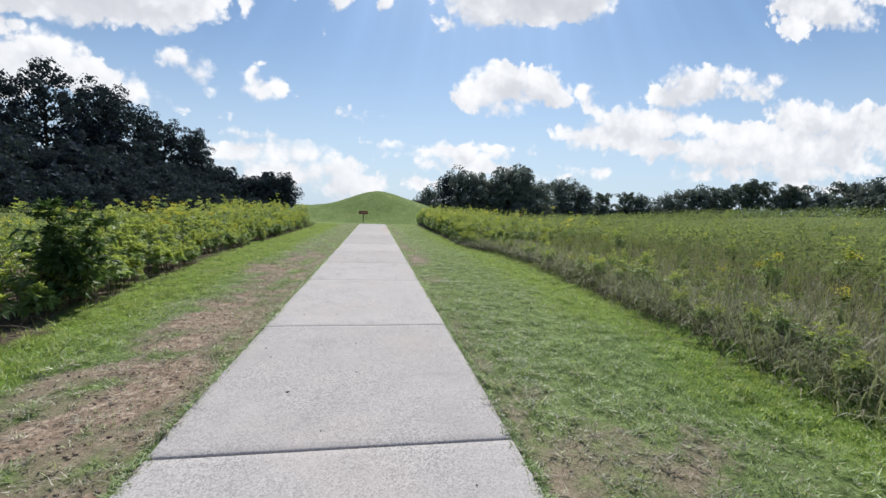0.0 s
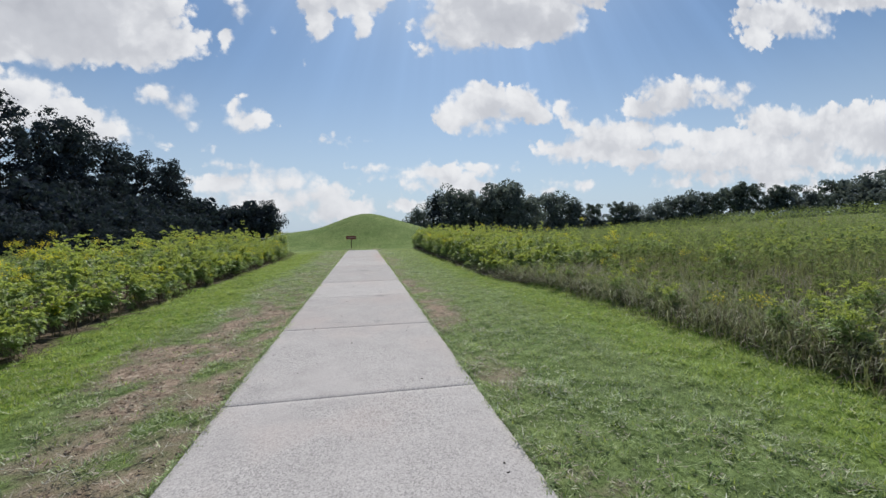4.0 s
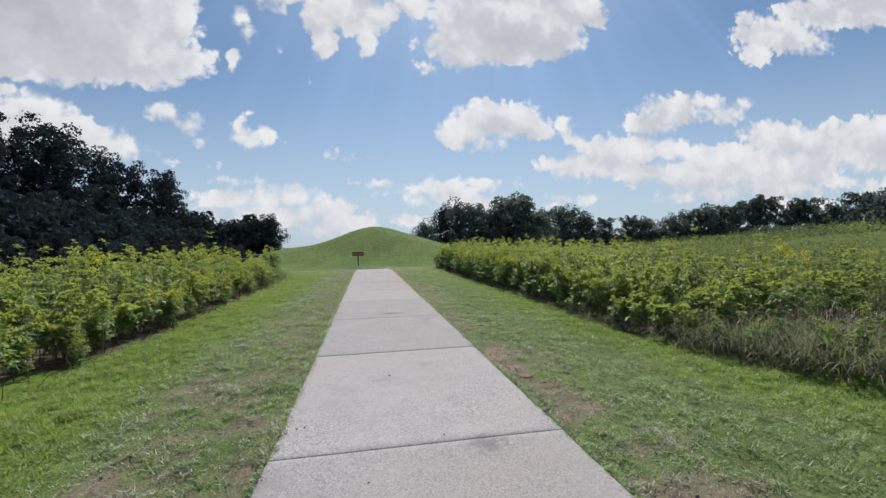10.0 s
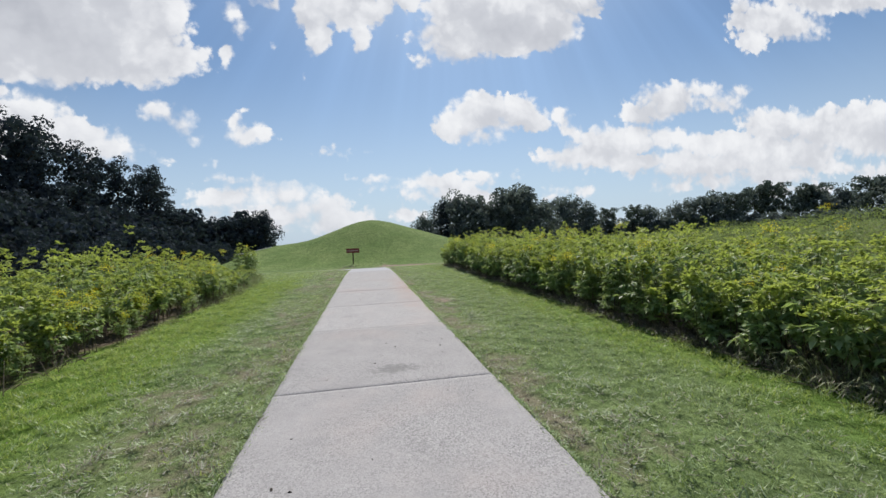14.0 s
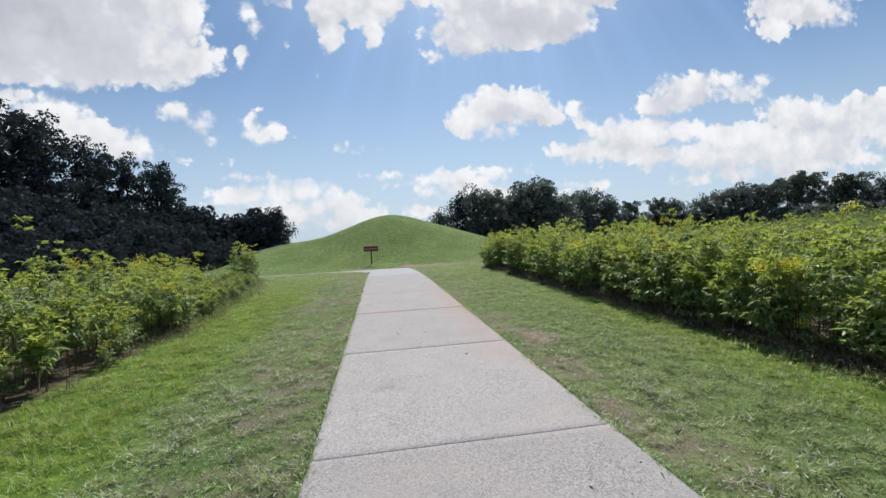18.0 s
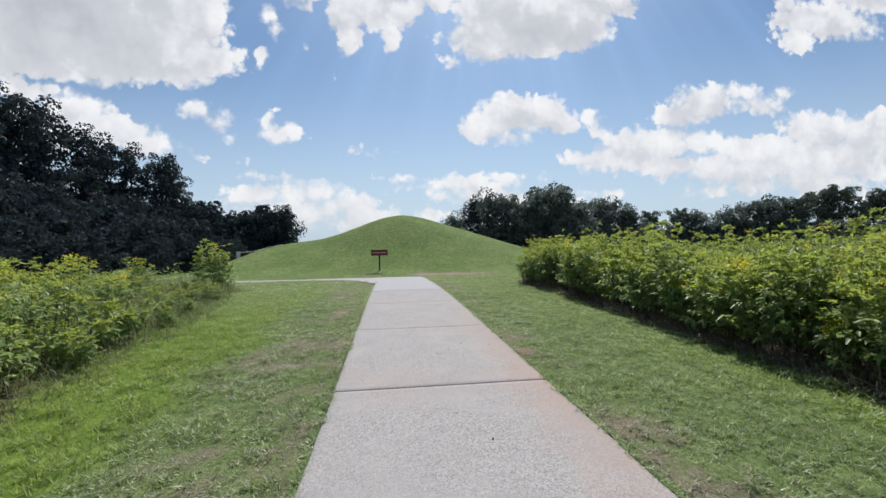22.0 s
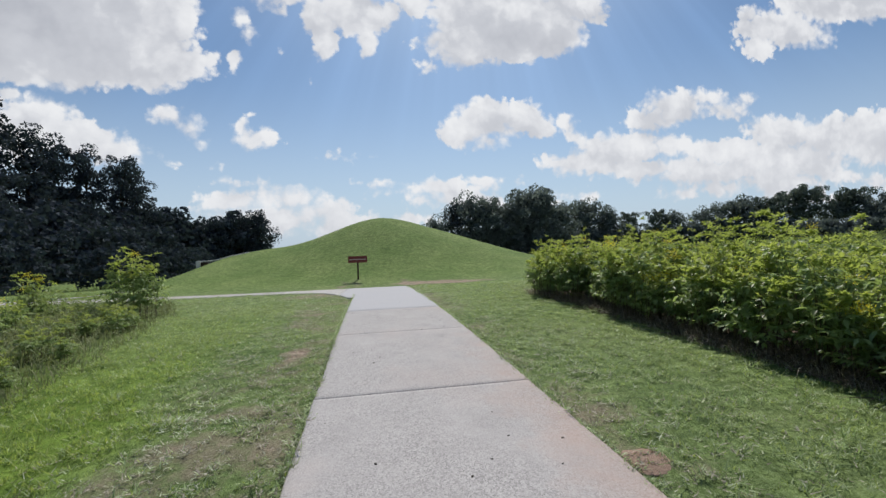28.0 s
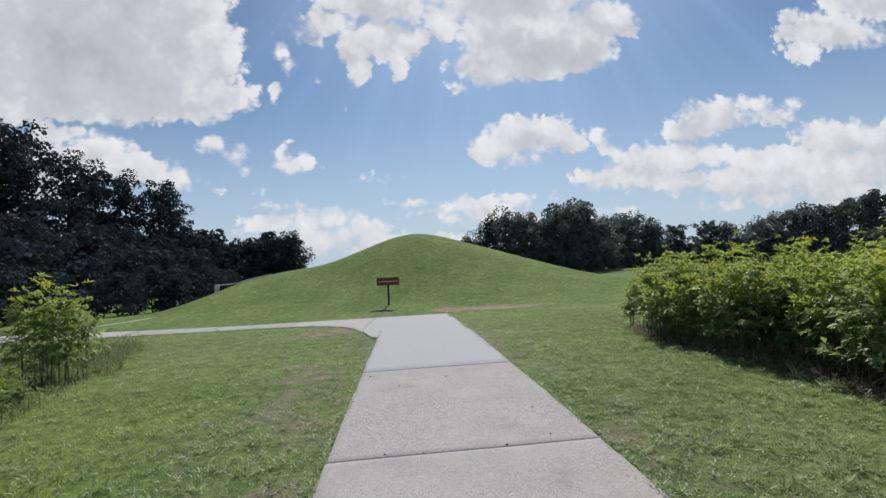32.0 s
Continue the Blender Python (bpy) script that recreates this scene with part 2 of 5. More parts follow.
class Mat:
    """A small writer of node materials."""

    def __init__(self, name, rough=0.8, spec=0.3):
        self.m = bpy.data.materials.new(name)
        self.m.use_nodes = True
        self.nt = self.m.node_tree
        self.b = self.nt.nodes["Principled BSDF"]
        self.b.inputs["Roughness"].default_value = rough
        self.b.inputs["Specular IOR Level"].default_value = spec
        self.co = self.node("ShaderNodeTexCoord").outputs["Object"]
        self.geo = self.node("ShaderNodeNewGeometry")

    def node(self, kind):
        return self.nt.nodes.new(kind)

    def link(self, a, b):
        self.nt.links.new(a, b)

    def put(self, socket, v):
        if isinstance(v, (int, float)):
            socket.default_value = v
        elif isinstance(v, tuple):
            socket.default_value = (*v, 1) if len(v) == 3 and len(socket.default_value) == 4 else v
        else:
            self.link(v, socket)

    def noise(self, scale, detail=4.0, rough=0.55, v=None, out="Fac"):
        n = self.node("ShaderNodeTexNoise")
        n.inputs["Scale"].default_value, n.inputs["Detail"].default_value, n.inputs["Roughness"].default_value = scale, detail, rough
        self.link(v or self.co, n.inputs["Vector"])
        return n.outputs[out]

    def voronoi(self, scale, out="Distance", v=None):
        n = self.node("ShaderNodeTexVoronoi")
        n.inputs["Scale"].default_value = scale
        self.link(v or self.co, n.inputs["Vector"])
        return n.outputs[out]

    def ramp(self, fac, *stops):
        n = self.node("ShaderNodeValToRGB")
        r = n.color_ramp
        while len(r.elements) < len(stops):
            r.elements.new(0.5)
        for e, (p, c) in zip(r.elements, stops):
            e.position, e.color = p, (*c, 1) if isinstance(c, tuple) else (c, c, c, 1)
        self.link(fac, n.inputs[0])
        return n.outputs[0]

    def mix(self, fac, a, b, blend="MIX"):
        n = self.node("ShaderNodeMix")
        n.data_type, n.blend_type = "RGBA", blend
        self.put(n.inputs[0], fac)
        self.put(n.inputs[6], a)
        self.put(n.inputs[7], b)
        return n.outputs[2]

    def math(self, op, a, b):
        n = self.node("ShaderNodeMath")
        n.operation = op
        self.put(n.inputs[0], a)
        self.put(n.inputs[1], b)
        return n.outputs[0]

    def attr(self, name):
        n = self.node("ShaderNodeAttribute")
        n.attribute_name = name
        return n.outputs["Fac"]

    def bump(self, height, strength=0.4, dist=0.01):
        n = self.node("ShaderNodeBump")
        n.inputs["Strength"].default_value, n.inputs["Distance"].default_value = strength, dist
        self.link(height, n.inputs["Height"])
        self.link(n.outputs[0], self.b.inputs["Normal"])

    def base(self, c):
        self.put(self.b.inputs["Base Color"], c)
        return self.m

    def leafy(self, c, through, amount=0.4):
        """Base colour, with part of the light let through the blade."""
        self.put(self.b.inputs["Base Color"], c)
        t = self.node("ShaderNodeBsdfTranslucent")
        self.put(t.inputs["Color"], through)
        s = self.node("ShaderNodeMixShader")
        s.inputs[0].default_value = amount
        self.link(self.b.outputs[0], s.inputs[1])
        self.link(t.outputs[0], s.inputs[2])
        out = next(n for n in self.nt.nodes if n.type == "OUTPUT_MATERIAL")
        self.link(s.outputs[0], out.inputs[0])
        return self.m


def concrete_material(name="broom_finished_concrete", fresh=False):
    m = Mat(name, 0.85, 0.25)
    rnd = m.node("ShaderNodeObjectInfo").outputs["Random"]
    stones = m.voronoi(105.0, "Color")
    grains = m.ramp(stones, (0.1, (0.19, 0.185, 0.18)), (0.42, (0.38, 0.368, 0.358)), (0.92, (0.59, 0.572, 0.555)))
    paste = m.ramp(m.noise(2.2, 6.0, 0.6), (0.3, (0.36, 0.346, 0.338)), (0.7, (0.48, 0.462, 0.45)))
    worn = m.ramp(m.noise(0.9, 5.0, 0.62), (0.34, 0.2), (0.62, 0.8))
    c = m.mix(worn, paste, grains)
    c = m.mix(m.ramp(m.noise(0.55, 4.0, 0.65), (0.5, 0.0), (0.72, 0.45)), c, (0.45, 0.37, 0.335))
    c = m.mix(m.ramp(m.noise(1.3, 6.0, 0.7), (0.60, 0.0), (0.74, 0.5)), c, (0.20, 0.20, 0.20))
    # a scaled patch of dark exposed gravel, and red clay washed over one edge
    place = m.node("ShaderNodeSeparateXYZ")
    m.link(m.co, place.inputs[0])

    def spot(x, y, rx, ry):
        dx = m.math("MULTIPLY", m.math("SUBTRACT", place.outputs[0], x), 1 / rx)
        dy = m.math("MULTIPLY", m.math("SUBTRACT", place.outputs[1], y), 1 / ry)
        d = m.math("SQRT", m.math("ADD", m.math("MULTIPLY", dx, dx), m.math("MULTIPLY", dy, dy)), 0.0)
        return m.math("SUBTRACT", 1.0, d)

    ragged = m.math("MULTIPLY", m.math("SUBTRACT", m.noise(14.0, 6.0, 0.75), 0.5), 2.2)
    for x, y, rx, ry in ((0.12, 20.6, 0.45, 0.3), (0.45, 14.6, 0.25, 0.25)):
        gravel = m.ramp(m.math("ADD", spot(x, y, rx, ry), ragged), (0.3, 0.0), (0.75, 0.6))
        c = m.mix(gravel, c, (0.17, 0.168, 0.165))
    if fresh:
        c = m.mix(0.75, c, (0.44, 0.45, 0.475))
    else:
        washed = m.math("ADD", spot(1.15, 28.5, 0.75, 7.0), m.math("MULTIPLY", m.math("SUBTRACT", m.noise(2.5, 6.0, 0.7), 0.5), 1.6))
        c = m.mix(m.ramp(washed, (0.15, 0.0), (0.9, 0.55)), c, (0.46, 0.33, 0.27))
    tone = m.ramp(rnd, (0.0, 0.92), (1.0, 1.08))
    c = m.mix(1.0, c, tone, "MULTIPLY")
    c = m.mix(1.0, c, (0.875, 0.875, 0.905), "MULTIPLY")
    speck = m.ramp(m.voronoi(9.0), (0.02, 1.0), (0.035, 0.0))
    c = m.mix(m.math("MULTIPLY", speck, 0.6), c, (0.05, 0.045, 0.04))
    m.bump(m.math("ADD", m.voronoi(85.0), m.math("MULTIPLY", m.noise(300.0, 2.0), 0.5)), 0.35, 0.005)
    return m.base(c)


def ground_material():
    """Lawn thatch and clay soil, mixed by the wear of the turf."""
    m = Mat("lawn_and_clay", 0.95, 0.1)
    bare = m.attr("bare")
    fine = m.mix(0.45, m.noise(26.0, 6.0, 0.74), m.noise(95.0, 4.0, 0.75))
    green = m.ramp(fine, (0.38, (0.06, 0.08, 0.03)), (0.5, (0.19, 0.24, 0.085)), (0.66, (0.32, 0.37, 0.19)))
    rich = m.ramp(fine, (0.38, (0.065, 0.105, 0.018)), (0.5, (0.18, 0.26, 0.045)), (0.66, (0.25, 0.34, 0.08)))
    green = m.mix(m.attr("lush"), green, rich)
    patch = m.ramp(m.noise(0.35, 5.0, 0.6), (0.35, (0.8, 0.86, 0.75)), (0.65, (1.15, 1.08, 1.08)))
    green = m.mix(1.0, green, patch, "MULTIPLY")
    strands = m.ramp(m.noise(4.5, 7.0, 0.72), (0.36, (0.58, 0.60, 0.60)), (0.62, (1.16, 1.14, 1.12)))
    green = m.mix(1.0, green, strands, "MULTIPLY")
    green = m.mix(1.0, green, (0.84, 0.94, 1.0), "MULTIPLY")
    wild = m.ramp(m.mix(0.5, m.noise(1.1, 6.0, 0.7), fine), (0.36, (0.05, 0.062, 0.025)), (0.5, (0.115, 0.148, 0.05)), (0.64, (0.20, 0.235, 0.10)))
    green = m.mix(m.attr("rough"), green, wild)
    straw = m.ramp(m.noise(55.0, 5.0, 0.7), (0.3, (0.10, 0.085, 0.06)), (0.7, (0.34, 0.30, 0.22)))
    crumbs = m.mix(0.5, m.noise(9.0, 7.0, 0.7), m.noise(38.0, 5.0, 0.7))
    clay = m.ramp(crumbs, (0.36, (0.08, 0.06, 0.047)), (0.5, (0.28, 0.215, 0.165)), (0.64, (0.52, 0.44, 0.36)))
    worn = m.math("ADD", bare, m.math("MULTIPLY", m.math("SUBTRACT", m.noise(6.0, 6.0, 0.7), 0.5), 0.9))
    c = m.mix(m.ramp(worn, (0.2, 0.0), (0.48, 0.85)), green, straw)
    c = m.mix(m.ramp(worn, (0.5, 0.0), (0.75, 1.0)), c, clay)
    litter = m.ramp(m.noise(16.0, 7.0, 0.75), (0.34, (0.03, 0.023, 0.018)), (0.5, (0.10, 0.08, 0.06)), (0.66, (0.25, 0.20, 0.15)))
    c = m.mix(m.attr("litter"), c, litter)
    m.bump(m.math("ADD", fine, m.noise(7.0, 5.0)), 0.8, 0.03)
    return m.base(c)


def blade_material(name, dark, mid, light, through, amount=0.35, rough=0.55, spec=0.3, mottle=0.0):
    m = Mat(name, rough, spec)
    c = m.ramp(m.geo.outputs["Random Per Island"], (0.05, dark), (0.5, mid), (0.95, light))
    tone = m.ramp(m.noise(0.6, 4.0, 0.6), (0.3, 0.75), (0.7, 1.2))
    c = m.mix(1.0, c, tone, "MULTIPLY")
    clump = m.ramp(m.noise(3.5, 3.0, 0.6), (0.32, 0.78), (0.66, 1.16))
    c = m.mix(1.0, c, clump, "MULTIPLY")
    if mottle:
        patch = m.ramp(m.mix(0.4, m.noise(5.5, 5.0, 0.7), m.noise(17.0, 3.0, 0.6)), (0.38, 1.0 - mottle), (0.62, 1.0 + mottle))
        c = m.mix(1.0, c, patch, "MULTIPLY")
    return m.leafy(c, through, amount)


def plain(name, lo, hi, scale, rough=0.8, spec=0.3, bump=0.3, dist=0.01):
    m = Mat(name, rough, spec)
    n = m.noise(scale, 6.0, 0.65)
    m.bump(m.noise(scale * 4, 5.0), bump, dist)
    return m.base(m.mix(m.noise(scale * 0.2, 3.0), m.ramp(n, (0.3, lo), (0.7, hi)), tuple(0.8 * v for v in lo)))


CONCRETE = concrete_material()
FRESHCON = concrete_material("smooth_grey_concrete", True)
GROUND = ground_material()
LAWN = blade_material("mown_grass_blade", (0.13, 0.20, 0.075), (0.295, 0.40, 0.17), (0.51, 0.60, 0.36), (0.39, 0.50, 0.18), 0.42, 0.45, 0.4, 0.32)
BRIGHT = blade_material("lush_grass_blade", (0.17, 0.24, 0.05), (0.30, 0.395, 0.095), (0.46, 0.53, 0.19), (0.41, 0.51, 0.11), 0.45, mottle=0.25)
DRYBLADE = blade_material("bleached_grass_blade", (0.13, 0.115, 0.09), (0.29, 0.265, 0.21), (0.52, 0.48, 0.41), (0.32, 0.29, 0.19), 0.25)
WEED = blade_material("weed_leaf", (0.08, 0.13, 0.05), (0.18, 0.265, 0.10), (0.34, 0.44, 0.23), (0.36, 0.48, 0.14), 0.44, 0.45, 0.45)
TOPLEAF = blade_material("young_weed_leaf", (0.125, 0.185, 0.04), (0.25, 0.325, 0.075), (0.42, 0.47, 0.16), (0.46, 0.55, 0.11), 0.5, 0.5, 0.35)
FIELD = blade_material("rough_field_grass_blade", (0.09, 0.12, 0.045), (0.19, 0.22, 0.095), (0.37, 0.345, 0.21), (0.28, 0.32, 0.12), 0.36)
FIELDLEAF = blade_material("field_weed_leaf", (0.085, 0.13, 0.04), (0.17, 0.235, 0.08), (0.30, 0.36, 0.15), (0.29, 0.37, 0.11), 0.40, 0.7, 0.15)
EDGEGRASS = blade_material("matted_edge_grass", (0.10, 0.13, 0.065), (0.21, 0.245, 0.13), (0.42, 0.43, 0.29), (0.28, 0.32, 0.15), 0.34)
MEADOW = blade_material("meadow_grass_blade", (0.09, 0.115, 0.05), (0.18, 0.215, 0.095), (0.33, 0.345, 0.20), (0.24, 0.28, 0.11), 0.32, 0.7, 0.15)
OLIVE = blade_material("olive_weed_leaf", (0.07, 0.105, 0.04), (0.15, 0.205, 0.075), (0.28, 0.33, 0.15), (0.26, 0.35, 0.10), 0.38, 0.7, 0.15)
# far belt leaves: the haze of distance is put into this lighter colour
FARLEAF = blade_material("haze_lightened_far_leaf", (0.085, 0.105, 0.115), (0.12, 0.148, 0.15), (0.165, 0.195, 0.18), (0.18, 0.22, 0.19), 0.42, 0.85, 0.1)
PALEBLADE = blade_material("frosty_grey_green_blade", (0.22, 0.28, 0.17), (0.42, 0.48, 0.33), (0.64, 0.69, 0.55), (0.42, 0.48, 0.30), 0.3)
DARKLEAF = blade_material("dark_shrub_leaf", (0.025, 0.05, 0.018), (0.05, 0.095, 0.03), (0.10, 0.16, 0.06), (0.10, 0.19, 0.04), 0.22)
BLOOM = blade_material("goldenrod_flower", (0.70, 0.56, 0.02), (0.85, 0.72, 0.03), (0.90, 0.84, 0.10), (0.85, 0.75, 0.05), 0.4)
DEADSTALK = plain("dead_weed_stalk", (0.09, 0.072, 0.055), (0.26, 0.215, 0.165), 30.0)
STEM = plain("weed_stem", (0.09, 0.075, 0.04), (0.19, 0.16, 0.08), 30.0)
BARK = plain("dark_bark", (0.035, 0.028, 0.022), (0.11, 0.09, 0.07), 6.0, 0.95, 0.1, 0.8, 0.05)
# dark woodland leaves; their blue tint is air haze put into the colour
TREELEAF = blade_material("haze_blued_hardwood_leaf", (0.030, 0.039, 0.056), (0.045, 0.058, 0.077), (0.07, 0.087, 0.10), (0.06, 0.09, 0.075), 0.16, 0.9, 0.06)
# far belt needles, lightened in colour to stand for the same haze
PINELEAF = blade_material("haze_lightened_pine_needles", (0.068, 0.09, 0.093), (0.105, 0.137, 0.127), (0.155, 0.19, 0.15), (0.15, 0.19, 0.15), 0.34, 0.9, 0.08)
MAROON = plain("maroon_painted_board", (0.15, 0.028, 0.028), (0.22, 0.05, 0.045), 8.0, 0.6, 0.35, 0.15, 0.002)
LETTER = plain("routed_cream_lettering", (0.45, 0.36, 0.34), (0.62, 0.52, 0.50), 30.0)
# wood of the posts, and the shade colour of the wing wall's block
POSTWOOD_AND_SHADE = plain("dark_brown_post_and_shade", (0.03, 0.018, 0.014), (0.07, 0.04, 0.03), 12.0)
PALECON = plain("pale_cast_concrete", (0.55, 0.55, 0.55), (0.72, 0.72, 0.72), 5.0, 0.85, 0.25, 0.3, 0.004)
NOTICE = plain("white_enamel", (0.70, 0.70, 0.70), (0.82, 0.82, 0.82), 8.0, 0.4, 0.5, 0.05, 0.001)
CLAY = plain("red_clay", (0.26, 0.185, 0.145), (0.42, 0.31, 0.245), 22.0, 0.95, 0.1, 0.8, 0.02)
CRUMB = plain("dry_clay_crumb", (0.20, 0.155, 0.12), (0.42, 0.34, 0.27), 30.0, 0.95, 0.1, 0.5, 0.005)
CHIP = plain("dark_bark_chip", (0.02, 0.015, 0.012), (0.06, 0.045, 0.035), 40.0)

# ---- builders ----


def sm(a, b, v):
    u = np.clip((v - a) / (b - a), 0, 1)
    return u * u * (3 - 2 * u)


CREST_X = [-22, -15.5, -14.4, -13.4, -12, -8, -6, -3.4, -1.5, -0.3, 0.75, 1.8, 3, 5.3, 9.5, 13, 16, 20]
CREST_Z = [0, 0.0, 0.1, 0.6, 1.5, 2.1, 2.3, 3.25, 4.0, 4.3, 4.38, 4.25, 3.9, 3.2, 1.95, 0.85, 0.25, 0]


def smooth_crest(x):
    """The mound's height along its crest, rounded between the given places."""
    return sum(np.interp(x + d, CREST_X, CREST_Z) for d in (-1.2, -0.8, -0.4, 0, 0.4, 0.8, 1.2)) / 7


def ground_z(x, y):
    x, y = np.asarray(x, float), np.asarray(y, float)
    z = -0.58 * np.clip((y - 33) / 14, 0, 1) ** 1.8
    z = z - 0.9 * sm(46, 72, y) * sm(-9, -20, x)
    z = z + 2.2 * sm(4.5, 46, x) * (1 - sm(30, 60, y)) + 1.2 * sm(4.5, 60, x) * sm(30, 60, y)
    z = z - 4.2 * sm(56, 95, y) * sm(6, 14, x)
    # the field stands a hand higher than the lawn, behind a low ragged bank
    z = z + 0.12 * sm(0.0, 0.22, x - right_edge(y)) * (1 - sm(15, 20, y)) * (x > 0)
    s = np.where(y < 61.5, sm(47.2, 61.8, y) ** 1.25, 1 - sm(61.5, 80, y))
    return z + smooth_crest(x) * s


def gz(x, y):
    return float(ground_z(x, y))


def lumps(x, y, scale, seed=0.0):
    """Smooth noise in -1..1 for arrays of places."""
    x, y = np.asarray(x, float).ravel(), np.asarray(y, float).ravel()
    return np.array([noise.fractal((a * scale + seed, b * scale - seed, seed), 1.0, 2.1, 4) for a, b in zip(x, y)])


def mesh_from(name, verts, faces, material, smooth=False):
    me = bpy.data.meshes.new(name)
    verts = np.asarray(verts, np.float32).reshape(-1, 3)
    faces = np.asarray(faces, np.int32)
    k = faces.shape[1]
    me.vertices.add(len(verts))
    me.vertices.foreach_set("co", verts.ravel())
    me.loops.add(faces.size)
    me.loops.foreach_set("vertex_index", faces.ravel())
    me.polygons.add(len(faces))
    me.polygons.foreach_set("loop_start", np.arange(0, faces.size, k, dtype=np.int32))
    if smooth:
        me.polygons.foreach_set("use_smooth", np.ones(len(faces), bool))
    me.update(calc_edges=True)
    if material:
        me.materials.append(material)
    return me


def child(ob, parent):
    ob.parent = parent
    return ob


def part(name, bm, material, parent, label=""):
    """Links a bmesh as one mesh object under a thing or a part."""
    me = bpy.data.meshes.new(name)
    bm.to_mesh(me)
    bm.free()
    me.materials.append(material)
    ob = child(new(name, me), parent)
    return tagged(ob, label) if label else ob


def thing(name, label, category, m=None, group="", kind=""):
    ob = new(name)
    ob.empty_display_size = 0.2
    if m is not None:
        ob.matrix_basis = m
    return tagged(ob, label, category, group, kind)


def box(bm, x0, x1, y0, y1, z0, z1, bevel=0.0):
    r = bmesh.ops.create_cube(bm, size=1.0, matrix=Matrix.Translation(((x0 + x1) / 2, (y0 + y1) / 2, (z0 + z1) / 2)) @ Matrix.Diagonal((x1 - x0, y1 - y0, z1 - z0, 1)))
    if bevel:
        edges = list({e for v in r["verts"] for e in v.link_edges})
        bmesh.ops.bevel(bm, geom=edges, offset=bevel, segments=2, affect="EDGES")
    return bm


def tubes(lines, sides=5):
    """Tapered tubes along lines of (x, y, z, radius): verts and quads."""
    verts, faces = [], []
    for line in lines:
        start = len(verts)
        for i, (x, y, z, r) in enumerate(line):
            a, b = Vector(line[max(i - 1, 0)][:3]), Vector(line[min(i + 1, len(line) - 1)][:3])
            q = (b - a).to_track_quat("Z", "Y")
            for k in range(sides):
                p = q @ Vector((r * math.cos(2 * math.pi * k / sides), r * math.sin(2 * math.pi * k / sides), 0))
                verts.append((x + p.x, y + p.y, z + p.z))
        for i in range(len(line) - 1):
            for k in range(sides):
                a, b = start + i * sides + k, start + i * sides + (k + 1) % sides
                faces.append((a, b, b + sides, a + sides))
    return np.array(verts), np.array(faces)


def leaf_quads(rng, where, length, width, up=0.2, fold=0.35, out=None, droop=0.0):
    """Folded leaves: from each place a rhomb with a crease along its middle. Returns verts and triangles."""
    n = len(where)
    ang = rng.uniform(0, 2 * np.pi, n) if out is None else out + rng.normal(0, 0.7, n)
    tilt = rng.normal(up, 0.45, n) - droop
    d = np.stack([np.cos(ang) * np.cos(tilt), np.sin(ang) * np.cos(tilt), np.sin(tilt)], 1)
    side = np.stack([-np.sin(ang), np.cos(ang), rng.normal(0, 0.35, n)], 1)
    side /= np.linalg.norm(side, axis=1)[:, None]
    nor = np.cross(d, side)
    ln = (length * rng.uniform(0.6, 1.25, n))[:, None]
    wd = (width * rng.uniform(0.6, 1.25, n))[:, None] / 2
    base, tip = where, where + d * ln - np.array([0, 0, 1]) * ln * 0.15
    mid = where + d * ln * 0.45
    l, r = mid + side * wd + nor * wd * fold, mid - side * wd + nor * wd * fold
    verts = np.stack([base, l, tip, r], 1).reshape(-1, 3)
    i = np.arange(n)[:, None] * 4
    faces = np.concatenate([i + (0, 1, 2), i + (0, 2, 3)], 1).reshape(-1, 3)
    return verts, faces


def blades(rng, x, y, z, height, width, lean=0.5):
    """Upright blades of grass, one triangle each, bent to all sides."""
    n = len(x)
    ang = rng.uniform(0, 2 * np.pi, n)
    h = height * rng.uniform(0.5, 1.3, n)
    w = width * rng.uniform(0.7, 1.3, n) / 2
    off = np.minimum(np.abs(rng.normal(0, lean, n)), 0.97) * h
    turn = rng.uniform(0, 2 * np.pi, n)
    c, s = np.cos(turn) * w, np.sin(turn) * w
    p = np.stack([x, y, z], 1)
    a = p + np.stack([c, s, 0 * c], 1)
    b = p - np.stack([c, s, 0 * c], 1)
    t = p + np.stack([np.cos(ang) * off, np.sin(ang) * off, np.sqrt(np.maximum(h * h - off ** 2, 0))], 1)
    return np.stack([a, b, t], 1).reshape(-1, 3), np.arange(3 * n).reshape(-1, 3)


def turf(rng, x, y, z, length, width, tilt=0.3):
    """Mown blades pressed flat by feet and rain: one triangle each, lying with its face to the sky."""
    n = len(x)
    ang, t = rng.uniform(0, 2 * np.pi, n), np.abs(rng.normal(tilt, 0.22, n))
    ln, w = length * rng.uniform(0.5, 1.35, n), width * rng.uniform(0.6, 1.4, n) / 2
    d = np.stack([np.cos(ang) * np.cos(t), np.sin(ang) * np.cos(t), np.sin(t)], 1)
    side = np.stack([-np.sin(ang), np.cos(ang), rng.normal(0, 0.3, n)], 1) * w[:, None]
    p = np.stack([x, y, z], 1)
    tip = p + d * ln[:, None]
    return np.stack([p + side, p - side, tip], 1).reshape(-1, 3), np.arange(3 * n).reshape(-1, 3)


